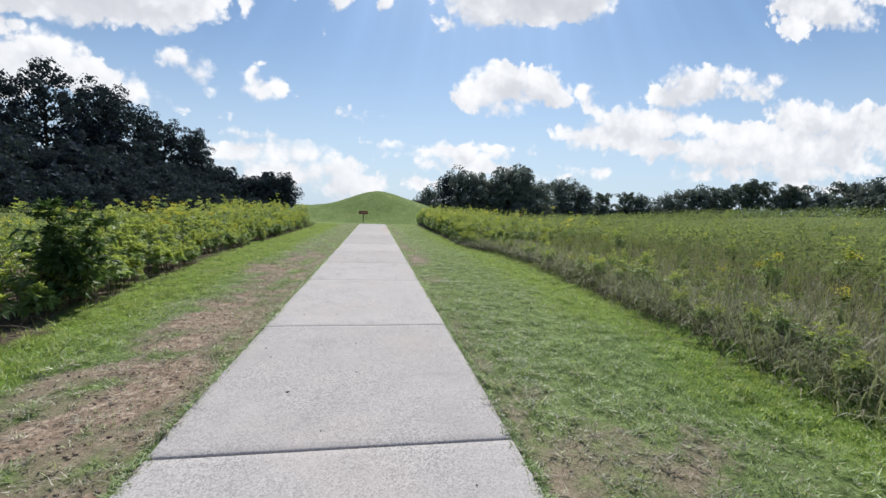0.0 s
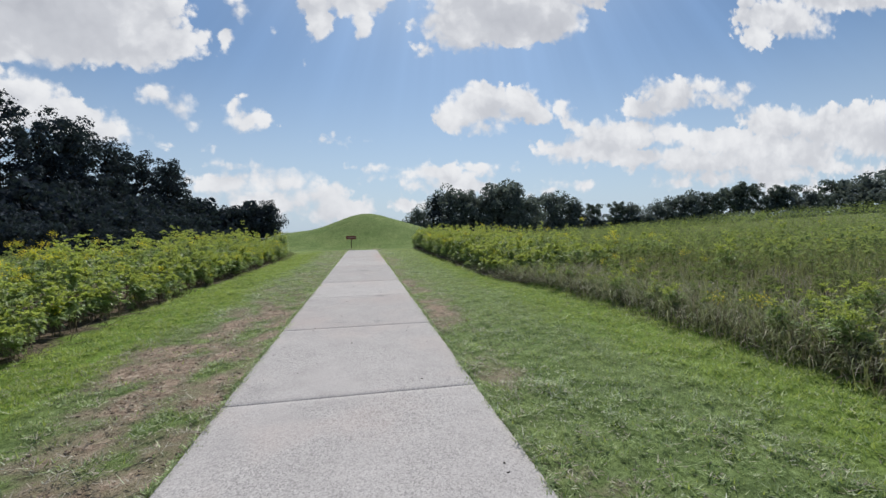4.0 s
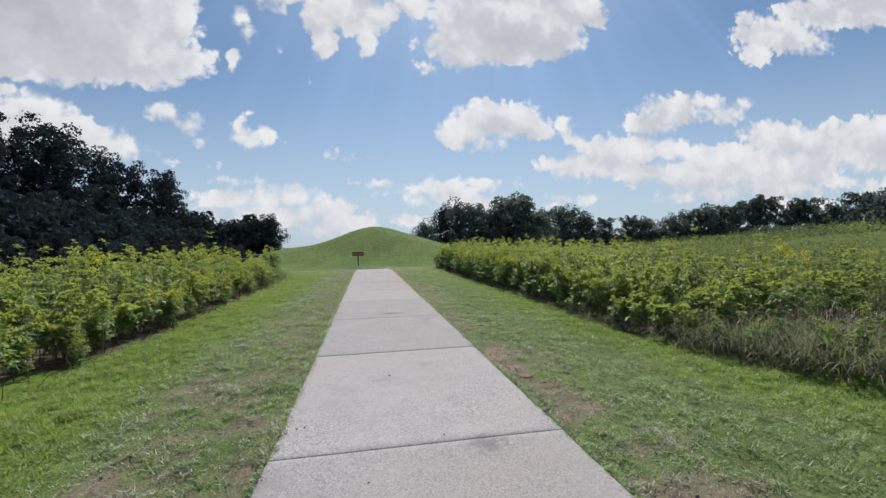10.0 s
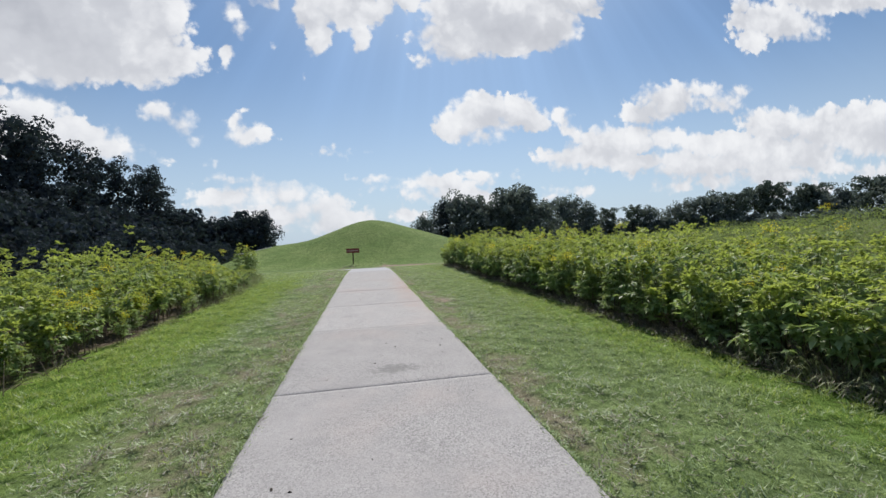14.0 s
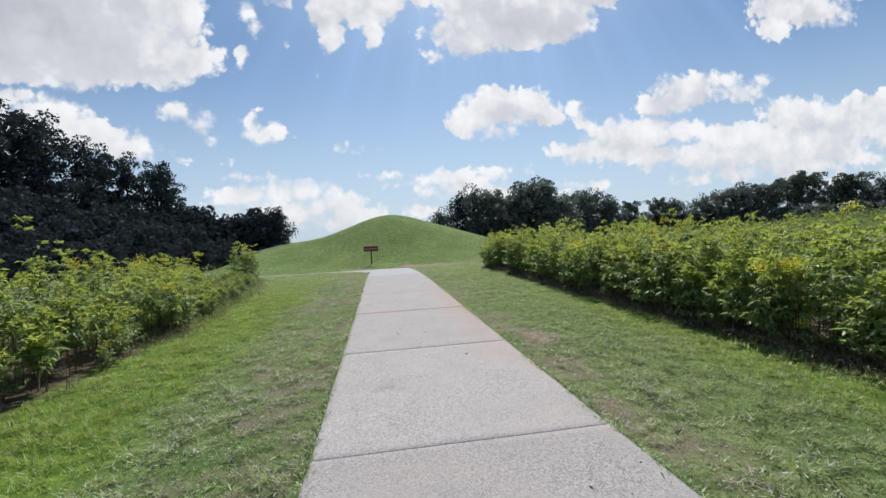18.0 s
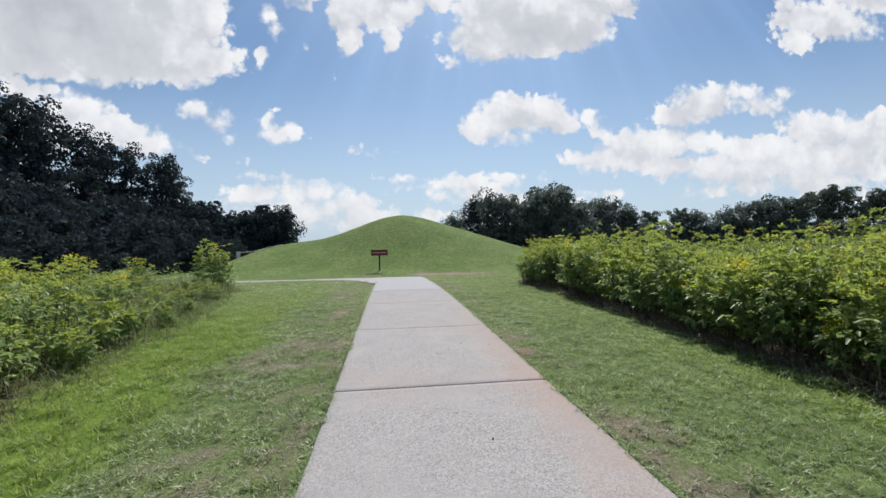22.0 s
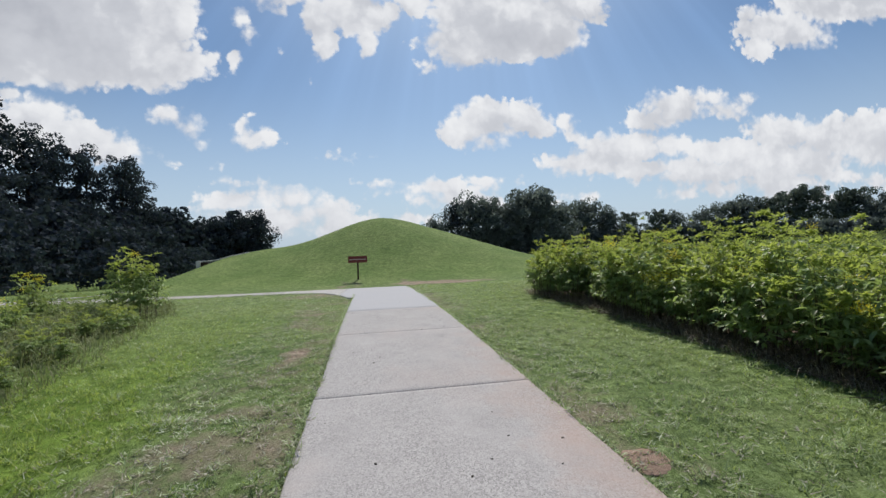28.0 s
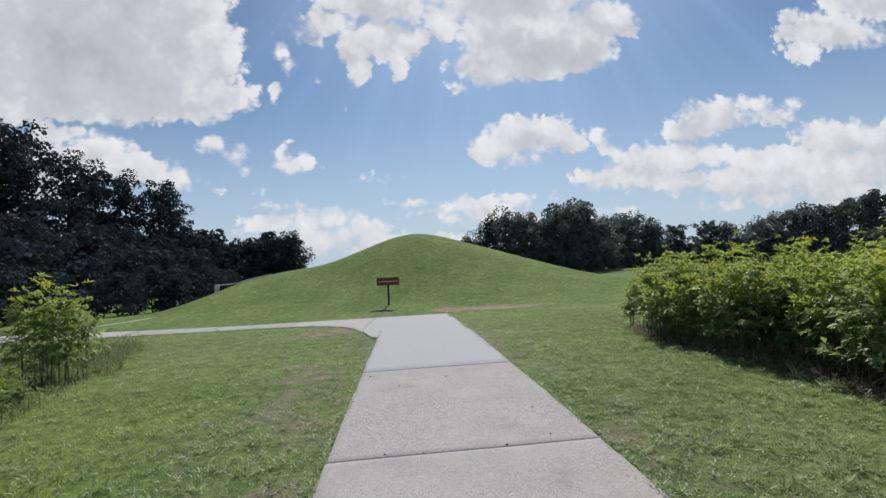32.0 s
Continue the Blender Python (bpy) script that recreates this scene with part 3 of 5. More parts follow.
def arcs(rng, x, y, z, length, width, toward=None):
    """Long blades of grass that rise and arch over: two quads and a tip each, as triangles."""
    n = len(x)
    ang = rng.uniform(0, 2 * np.pi, n) if toward is None else toward + rng.normal(0, 0.9, n)
    ln = length * rng.uniform(0.55, 1.3, n)
    bend = rng.uniform(0.5, 1.5, n)
    d = np.stack([np.cos(ang), np.sin(ang)], 1)
    w = (width * rng.uniform(0.7, 1.3, n) / 2)[:, None] * np.stack([-np.sin(ang), np.cos(ang), 0 * ang], 1)
    rows = []
    for s, k in ((0.0, 1.0), (0.4, 0.9), (0.75, 0.6)):
        a = bend * s
        c = np.stack([x, y, z], 1) + np.concatenate([d * (ln * s * np.sin(a * 0.9))[:, None], (ln * s * np.cos(a))[:, None]], 1)
        rows += [c + w * k, c - w * k]
    a = bend
    rows.append(np.stack([x, y, z], 1) + np.concatenate([d * (ln * np.sin(a * 0.9))[:, None], (ln * np.cos(a) * 0.95)[:, None]], 1))
    i = np.arange(n)[:, None] * 7
    faces = np.concatenate([i + (0, 1, 3), i + (0, 3, 2), i + (2, 3, 5), i + (2, 5, 4), i + (4, 5, 6)], 1).reshape(-1, 3)
    return np.stack(rows, 1).reshape(-1, 3), faces


def stuff(name, verts, faces, material, label, category):
    return tagged(new(name, mesh_from(name, verts, faces, material)), label, category, kind="stuff")

# ---- ground ----


def cross_far(x):
    return 47.3 + 0.012 * np.maximum(0, -x - 5) ** 2


def cross_near(x):
    return cross_far(x) - 2.0 - 5.6 * np.exp(-(-1.1 - np.minimum(x, -1.1)) / 1.0)


def on_path(x, y, grow=0.0):
    x, y = np.asarray(x, float), np.asarray(y, float)
    main = (np.abs(x) < 1.1 + grow) & (y < 47.3 + grow)
    return main | ((x <= -1.0) & (y > cross_near(x) - grow) & (y < cross_far(x) + grow) & (x > -45))


def bare(x, y):
    """How far the turf is worn down to straw and clay, 0 to 1."""
    x, y = np.asarray(x, float), np.asarray(y, float)
    shape = x.shape
    n1, n2 = lumps(x, y, 0.55, 3.0).reshape(shape), lumps(x, y, 2.3, 9.0).reshape(shape)
    left = np.exp(-((x + 1.8 + 0.2 * n1) / 0.66) ** 2) * np.interp(y, [0, 5, 8, 9.5, 12.5, 14.5, 17, 21, 26, 32, 38], [1.25, 1.15, 0.8, 1.1, 1.15, 0.7, 0.42, 0.36, 0.38, 0.40, 0.38])
    right = np.exp(-((x - 1.5 + 0.2 * n1) / 0.38) ** 2) * np.interp(y, [0, 3, 5, 11, 13.5, 17, 19, 25.3, 27, 40], [0.5, 0.6, 0.3, 0.4, 0.95, 0.95, 0.4, 0.5, 0.3, 0.3])
    right = right + 0.75 * np.exp(-((x - 2.3) / 0.55) ** 2 - ((y - 2.9) / 0.45) ** 2)
    edge = np.exp(-((np.abs(x) - 1.2) / 0.2) ** 2) * 0.18
    far = 1.9 * np.exp(-((x - 3.2) / 2.3) ** 2 - ((y - 48.4) / 0.45) ** 2) + 0.9 * np.exp(-((x + 2.9) / 0.8) ** 2 - ((y - 42.4) / 1.1) ** 2)
    far = far + 0.9 * np.exp(-((x + 1.6) / 0.28) ** 2 - ((y - 32.9) / 0.35) ** 2) + 0.9 * np.exp(-((x - 1.6) / 0.28) ** 2 - ((y - 25.4) / 0.4) ** 2)
    v = left * (0.64 + 0.45 * n1 + 0.75 * n2) + right * (0.5 + 0.6 * n1 + 0.5 * n2) + edge + far * (0.7 + 0.6 * n2) + 0.14 * n1 + 0.12 * n2
    return np.clip(v * (1 - sm(49, 52, y)), 0, 1)


def left_edge(y):
    """Where the mown lawn ends and the dead litter before the thicket begins."""
    return np.interp(y, [4, 7, 10, 13, 16, 28, 33, 38], [-3.2, -3.35, -3.6, -3.85, -3.85, -3.85, -4.2, -5.2])


def right_edge(y):
    return np.interp(y, [2, 5, 8, 12, 14, 17, 20, 30, 38], [3.9, 3.95, 4.35, 4.5, 4.35, 3.76, 3.79, 3.84, 4.1])


def lush_at(x, y):
    """The strips of richer turf along the thickets, 0 to 1; the mound and its foot are of one even green."""
    n = 0.4 * lumps(x, y, 0.8, 15.0)
    strip = np.where(x < 0, sm(2.2, 3.0, -x + n) * (1 - 0.6 * sm(31, 35, y)) * (1 - sm(35, 40, y)), 0.8 * sm(2.6, 3.5, x + n) * (1 - 0.85 * sm(25, 31, y)))
    return np.maximum(strip, 0.3 * sm(47, 51, y))


def spread(inner, step, outer, grow=1.18):
    """Places along an axis: even steps inside, ever wider ones out to the horizon."""
    a = list(np.arange(inner[0], inner[1] + 1e-6, step))
    lo, hi, s = [a[0]], [a[-1]], step
    while hi[-1] < outer:
        s *= grow
        lo.append(lo[-1] - s)
        hi.append(hi[-1] + s)
    return np.array(lo[:0:-1] + a + hi[1:])


def build_ground():
    xs, ys = spread((-5.0, 5.0), 0.125, 1500), spread((-2, 50), 0.15, 1500)
    ys = np.unique(np.concatenate([ys, np.arange(50, 90, 0.5)]))
    X, Y = np.meshgrid(xs, ys)
    Z = ground_z(X, Y)
    near = (np.abs(X) < 30) & (Y > -10) & (Y < 90)
    Z[near] += 0.018 * lumps(X[near], Y[near], 0.9, 5.0) + 0.01 * lumps(X[near], Y[near], 4.0, 7.0) - 0.012
    Z[on_path(X, Y, 0.02)] -= 0.09
    nx, ny = len(xs), len(ys)
    i = (np.arange(ny - 1)[:, None] * nx + np.arange(nx - 1)).ravel()
    me = mesh_from("ground", np.stack([X, Y, Z], -1), np.stack([i, i + 1, i + nx + 1, i + nx], 1), GROUND, True)
    wear = np.zeros(X.shape)
    wear[near] = bare(X[near], Y[near])
    a = me.attributes.new("bare", "FLOAT", "POINT")
    a.data.foreach_set("value", wear.ravel().astype(np.float32))
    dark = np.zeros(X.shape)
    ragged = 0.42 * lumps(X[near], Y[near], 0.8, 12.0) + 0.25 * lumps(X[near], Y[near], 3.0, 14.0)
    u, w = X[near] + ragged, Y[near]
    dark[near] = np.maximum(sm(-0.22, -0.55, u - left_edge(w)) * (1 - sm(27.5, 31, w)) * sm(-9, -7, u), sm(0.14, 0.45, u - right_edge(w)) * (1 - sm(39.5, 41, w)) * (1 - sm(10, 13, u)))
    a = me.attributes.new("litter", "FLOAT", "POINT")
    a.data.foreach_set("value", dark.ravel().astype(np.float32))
    band = np.zeros(X.shape)
    band[near] = lush_at(X[near], Y[near])
    n = np.zeros(X.shape)
    n[near] = 0.5 * lumps(X[near], Y[near], 0.5, 33.0)
    field = np.maximum(sm(0.2, 0.8, X - right_edge(Y) + n) * (1 - sm(40, 44, Y - 0.3 * X)) * (1 - sm(85, 110, X)), sm(0.3, 1.2, left_edge(Y) - X + n) * (1 - sm(40, 43.5, Y + n)))
    a = me.attributes.new("rough", "FLOAT", "POINT")
    a.data.foreach_set("value", field.ravel().astype(np.float32))
    a = me.attributes.new("lush", "FLOAT", "POINT")
    a.data.foreach_set("value", band.ravel().astype(np.float32))
    tagged(new("ground", me), "mown green lawn with worn clay patches and a grassed mound", "lawn", kind="structure")


build_ground()

# ---- concrete path ----
JOINTS = [-8.0, -5.2, -2.4, 0.45, 3.217, 5.858, 9.077, 11.726, 14.69, 17.395, 20.11, 22.915, 25.494, 28.31, 31.105, 33.995, 36.825]
path = thing("footpath", "grey broom-finished concrete footpath cast in slabs, leading to the mound", "footpath", kind="structure")


def slab(xl, xr, y0, y1, nx, ny, seed, material=None):
    """A slab between two edge curves: rounded arrises, slightly chipped edges, sides down into the ground."""
    rng = np.random.default_rng(seed)
    t = np.concatenate([[0, 0.006], np.linspace(0.03, 0.97, nx), [0.994, 1]])
    s = np.concatenate([[0, 0.012 / max(y1 - y0, 0.1)], np.linspace(0.03, 0.97, ny), [1 - 0.012 / max(y1 - y0, 0.1), 1]])
    S, T = np.meshgrid(s, t, indexing="ij")
    Y = y0 + S * (y1 - y0)
    L, R = xl(Y), xr(Y)
    L = L + 0.010 * lumps(Y * 0, Y, 1.7, seed + 0.3).reshape(Y.shape)
    R = R + 0.010 * lumps(Y * 0 + 4, Y, 1.7, seed + 0.7).reshape(Y.shape)
    X = L + T * (R - L)
    Z = ground_z(X, Y) + 0.010 + rng.uniform(-0.003, 0.003) + 0.0025 * lumps(X, Y, 1.2, 2.0).reshape(X.shape)
    rim = (S == 0) | (S == 1) | (T == 0) | (T == 1)
    Z[rim] -= 0.008
    ns, nt = S.shape
    i = (np.arange(ns - 1)[:, None] * nt + np.arange(nt - 1)).ravel()
    quads = [np.stack([i, i + 1, i + nt + 1, i + nt], 1)]
    verts = np.stack([X, Y, Z], -1).reshape(-1, 3)
    ring = np.concatenate([np.arange(nt), np.arange(1, ns) * nt + nt - 1, (ns - 1) * nt + np.arange(nt - 2, -1, -1), np.arange(ns - 2, 0, -1) * nt])
    low = verts[ring] - (0, 0, 0.09)
    k, m = len(verts), len(ring)
    j = np.arange(m)
    quads.append(np.stack([ring, k + j, k + (j + 1) % m, ring[(j + 1) % m]], 1))
    me = mesh_from("slab", np.concatenate([verts, low]), np.concatenate(quads), material or CONCRETE)
    return child(new("slab", me), path)


for n, (a, b) in enumerate(zip(JOINTS, JOINTS[1:])):
    slab(lambda y: 0 * y - 1.1, lambda y: 0 * y + 1.1, a + 0.004, b - 0.004, 14, 22, n)
# the slab at the junction widens to the left
slab(lambda y: np.where(y < 40.6, -1.1, np.maximum(-1.62, -1.1 - np.maximum(0, -np.log(np.clip((47.3 - 2.0 - y) / 5.6, 1e-3, 1))) * 1.0)), lambda y: 1.1 + 0.014 * (y - 36.8), 36.848, 47.3, 16, 60, 40, FRESHCON)


def cross_slab(x0, x1, seed):
    xs, s = np.linspace(x0, x1, 14), np.array([0, 0.008, 0.2, 0.4, 0.6, 0.8, 0.992, 1])
    X = np.repeat(xs[:, None], len(s), 1)
    Y = cross_near(X) + s * (cross_far(X) - cross_near(X)) + 0.02 * lumps(X, X * 0 + np.round(s), 1.5, seed).reshape(X.shape)
    Z = ground_z(X, Y) + 0.010
    Z[:, [0, -1]] -= 0.011
    Z[[0, -1], :] -= 0.008
    ns, nt = X.shape
    i = (np.arange(ns - 1)[:, None] * nt + np.arange(nt - 1)).ravel()
    verts = np.stack([X, Y, Z], -1).reshape(-1, 3)
    ring = np.concatenate([np.arange(nt), np.arange(1, ns) * nt + nt - 1, (ns - 1) * nt + np.arange(nt - 2, -1, -1), np.arange(ns - 2, 0, -1) * nt])
    k, m = len(verts), len(ring)
    j = np.arange(m)
    quads = np.concatenate([np.stack([i, i + nt, i + nt + 1, i + 1], 1), np.stack([ring, ring[(j + 1) % m], k + (j + 1) % m, k + j], 1)])
    child(new("slab", mesh_from("slab", np.concatenate([verts, verts[ring] - (0, 0, 0.09)]), quads, CONCRETE)), path)


for n in range(12):
    cross_slab(-1.64 - 3.0 * n - 0.006, -1.64 - 3.0 * (n + 1) + 0.006, 60 + n)

# a short spur towards the wall in the mound
slab(lambda y: -15.3 + (y - 49.3) * 1.35, lambda y: -14.6 + (y - 49.3) * 1.35, 49.0, 51.3, 6, 14, 71)

# ---- trees ----


def crown_mesh(rng, clumps, radius, leaves, size):
    """Rounded clumps: leaves lie over each clump's shell, more of them above, and stick out unevenly."""
    where = np.repeat(np.array(clumps), leaves, 0)
    big = np.repeat(radius * rng.uniform(0.6, 1.25, len(clumps)), leaves)[:, None]
    n = rng.normal(0, 1, where.shape) + (0, 0, 0.35)
    n /= np.linalg.norm(n, axis=1)[:, None]
    where = where + n * big * rng.uniform(0.62, 1.12, (len(where), 1)) * (1, 1, 0.8)
    nor = n + rng.normal(0, 0.45, n.shape)
    t = np.cross(nor, rng.normal(0, 1, n.shape))
    t /= np.linalg.norm(t, axis=1)[:, None]
    b = np.cross(nor, t)
    b /= np.linalg.norm(b, axis=1)[:, None]
    ln = size * rng.uniform(0.55, 1.3, (len(where), 1))
    wd = ln * rng.uniform(0.25, 0.42, (len(where), 1))
    verts = np.stack([where - t * ln * 0.5, where + b * wd + n * wd * 0.3, where + t * ln * 0.5, where - b * wd + n * wd * 0.3], 1).reshape(-1, 3)
    i = np.arange(len(where))[:, None] * 4
    return verts, np.concatenate([i + (0, 1, 2), i + (0, 2, 3)], 1).reshape(-1, 3)


def make_tree(seed, height, kind):
    """A tapered trunk, forked limbs and an uneven crown of leaf clumps. Unit: metres, base at the origin."""
    rng = np.random.default_rng(seed)
    spray = {"oak": 0.68, "thick": 0.72, "pine": 0.66, "round": 0.55, "tall": 0.42, "bush": 0.5}[kind]
    # kinds of the far belt take the leaf colours lightened for haze
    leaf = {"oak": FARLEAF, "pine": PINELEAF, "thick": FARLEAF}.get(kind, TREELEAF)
    kind = {"oak": "round", "thick": "bush"}.get(kind, kind)
    lines, clumps = [], []
    lean = rng.normal(0, 0.03, 2)
    r0 = height * 0.016
    trunk_top = height * (0.9 if kind != "round" else 0.7)
    trunk = [(lean[0] * z + 0.1 * math.sin(z * 0.7 + seed), lean[1] * z + 0.1 * math.cos(z * 0.6), z - 0.3, r0 * (1 - 0.85 * z / trunk_top) + 0.02) for z in np.linspace(0, trunk_top, 9)]
    lines.append(trunk)
    low = {"round": 0.1, "tall": 0.14, "pine": 0.45, "bush": 0.02}[kind]
    wide = {"round": 0.40, "tall": 0.21, "pine": 0.38, "bush": 0.55}[kind]
    number = {"round": 30, "tall": 30, "pine": 24, "bush": 17}[kind]
    for k in range(number):
        f = low + (0.97 - low) * (k + rng.uniform(0, 1)) / number
        a = k * 2.4 + rng.uniform(-0.5, 0.5)
        env = {"round": math.sin(math.pi * min(1, (f - low) / (1 - low) * 0.9 + 0.12)) ** 0.6, "tall": math.sin(math.pi * min(1, (f - low) / (1 - low) * 0.8 + 0.2)) ** 0.5,
               "pine": 1.0 - 0.55 * (f - low) / (1 - low), "bush": math.sin(math.pi * min(1, 0.35 + 0.62 * f)) ** 0.6}[kind]
        reach = height * wide * env * rng.uniform(0.55, 1.12)
        z0 = min(trunk_top * 0.98, height * f * (0.8 if kind != "pine" else 0.92))
        rise = height * f - z0 + (0.02 * height if kind == "pine" else 0.0)
        bx, by = lean[0] * z0, lean[1] * z0
        limb = []
        for s in (0, 0.35, 0.7, 1.0):
            limb.append((bx + math.cos(a + 0.3 * s) * reach * s, by + math.sin(a + 0.3 * s) * reach * s, z0 + rise * s ** 1.3, r0 * 0.34 * (1 - 0.8 * s) + 0.012))
        lines.append(limb)
        steps = {"round": (0.5, 0.75, 1.0), "tall": (0.45, 0.75, 1.0), "pine": (0.55, 0.8, 1.0), "bush": (0.4, 0.7, 1.0)}[kind]
        for s in steps:
            j = rng.normal(0, height * 0.022, 3)
            clumps.append((bx + math.cos(a + 0.3 * s) * reach * s + j[0], by + math.sin(a + 0.3 * s) * reach * s + j[1], z0 + rise * s ** 1.3 + j[2] + height * 0.015))
    big = {"round": 0.115, "tall": 0.054, "pine": 0.078, "bush": 0.14}[kind] * height
    count = {"round": 60, "tall": 84, "pine": 60, "bush": 34}[kind]
    root = thing("tree", "", "tree")
    tv, tf = tubes(lines, 4)
    child(new("trunk", mesh_from("trunk", tv, tf, BARK, True)), root)
    cv, cf = crown_mesh(rng, clumps, big, count, spray)
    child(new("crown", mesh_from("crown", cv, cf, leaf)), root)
    return root


def put_tree(proto, x, y, height, label, group, turn):
    s = height / proto["height"]
    ob = copy_thing(proto, pose(x, y, gz(x, y) - 0.05, 0, 0, turn) @ Matrix.Diagonal((s, s, s, 1)))
    return tagged(ob, label, "tree", group)


def build_woods():
    rng = np.random.default_rng(11)
    protos = {}
    for kind, seeds, h in (("round", (1, 2, 3), 15.0), ("tall", (4, 5, 6), 20.0), ("pine", (7, 8), 18.0), ("bush", (9, 10), 6.0), ("oak", (12, 13, 14), 15.0), ("thick", (15, 16), 6.0)):
        protos[kind] = []
        for s in seeds:
            p = make_tree(s, h, kind)
            p["height"] = h
            protos[kind].append(p)
    put = lambda kind, x, y, h, label, group: put_tree(protos[kind][int(rng.integers(len(protos[kind])))], x, y, h, label, group, float(rng.uniform(0, 360)))

    def line(pts, step, rows, gap, kinds, heights, label, group, jitter=1.5):
        """Trees along a polyline, in rows towards its left-hand side."""
        for r in range(rows):
            for (xa, ya), (xb, yb) in zip(pts, pts[1:]):
                d = math.hypot(xb - xa, yb - ya)
                nx, ny = -(yb - ya) / d, (xb - xa) / d
                for k in range(max(1, round(d / step))):
                    f = (k + 0.5 * (r % 2)) / max(1, round(d / step))
                    put(kinds[int(rng.integers(len(kinds)))], xa + f * (xb - xa) + nx * gap * r + rng.normal(0, jitter), ya + f * (yb - ya) + ny * gap * r + rng.normal(0, jitter),
                        rng.uniform(*heights), label, group)

    tall_label = "tall dark hardwood tree standing in the woodland edge"
    # the front rank, whose tops make the skyline, from the side of the path to the end of the tall trees
    for y in np.arange(22, 114, 4.6):
        x = float(np.interp(y, [14, 64, 111], [-58, -51, -41])) - 0.5 + rng.normal(0, 0.8)
        h = float(np.interp(y, [20, 50, 68, 76, 82, 90, 97, 101, 105, 110, 114], [22.3, 22.3, 21.6, 22.0, 23.0, 21.6, 19.0, 19.2, 21.2, 20.4, 16.8])) + rng.normal(0, 1.3)
        put("tall", x, y + rng.normal(0, 0.6), h, tall_label, "woodland trees")
    line([(-65, 14), (-58, 64), (-48, 111)], 6.5, 1, 7.0, ("tall", "round"), (11.5, 15.5), tall_label, "woodland trees")
    line([(-44, 20), (-31, 47), (-23.5, 57), (-18.8, 65.5), (-18.2, 73), (-25, 92)], 2.6, 1, 4.0, ("bush",), (2.2, 3.6), "low dark brush along the woodland edge", "understorey trees", 0.7)
    line([(-39, 8), (-37, 55), (-34, 78), (-35, 100), (-38, 112)], 4.6, 1, 5.0, ("bush",), (5.0, 7.5), "dense dark understorey tree at the woodland edge", "understorey trees", 0.8)
    line([(-46, 12), (-44, 55), (-40, 84), (-39, 112)], 5.0, 1, 5.0, ("round", "bush"), (8.5, 11.5), "dense dark understorey tree at the woodland edge", "understorey trees", 0.8)
    line([(-40.5, 109), (-34, 120), (-24.5, 129)], 3.0, 2, 5.0, ("round", "round", "bush"), (9.0, 11.6), "lower dark tree at the end of the woodland", "woodland trees", 0.8)
    put("tall", -25.0, 127.0, 11.5, "lower dark tree at the end of the woodland", "woodland trees")
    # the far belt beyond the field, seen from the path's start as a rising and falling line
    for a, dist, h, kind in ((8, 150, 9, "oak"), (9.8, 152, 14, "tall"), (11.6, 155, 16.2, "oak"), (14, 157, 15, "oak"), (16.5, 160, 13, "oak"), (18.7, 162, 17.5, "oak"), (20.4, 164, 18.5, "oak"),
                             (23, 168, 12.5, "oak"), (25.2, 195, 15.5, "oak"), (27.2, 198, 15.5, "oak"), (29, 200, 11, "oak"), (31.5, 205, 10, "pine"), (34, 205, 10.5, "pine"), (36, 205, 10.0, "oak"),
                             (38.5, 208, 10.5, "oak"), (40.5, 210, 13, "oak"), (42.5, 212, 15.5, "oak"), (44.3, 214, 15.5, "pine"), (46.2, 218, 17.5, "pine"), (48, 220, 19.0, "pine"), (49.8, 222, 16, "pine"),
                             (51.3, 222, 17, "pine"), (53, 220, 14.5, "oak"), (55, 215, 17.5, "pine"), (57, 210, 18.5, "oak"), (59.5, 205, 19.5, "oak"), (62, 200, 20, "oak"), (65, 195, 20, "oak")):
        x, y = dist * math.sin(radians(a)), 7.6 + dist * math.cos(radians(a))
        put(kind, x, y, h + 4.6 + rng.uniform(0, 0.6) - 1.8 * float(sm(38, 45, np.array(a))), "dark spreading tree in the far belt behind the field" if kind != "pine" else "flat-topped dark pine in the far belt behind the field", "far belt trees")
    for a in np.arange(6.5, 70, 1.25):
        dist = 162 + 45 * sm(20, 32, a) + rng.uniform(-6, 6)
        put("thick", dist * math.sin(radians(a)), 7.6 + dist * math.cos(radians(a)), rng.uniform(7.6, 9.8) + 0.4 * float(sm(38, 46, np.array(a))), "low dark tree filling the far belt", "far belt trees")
    for kind in protos:
        for p in protos[kind]:
            for o in (*p.children_recursive, p):
                bpy.data.objects.remove(o)


build_woods()

# ---- thickets of weeds beside the lawn ----


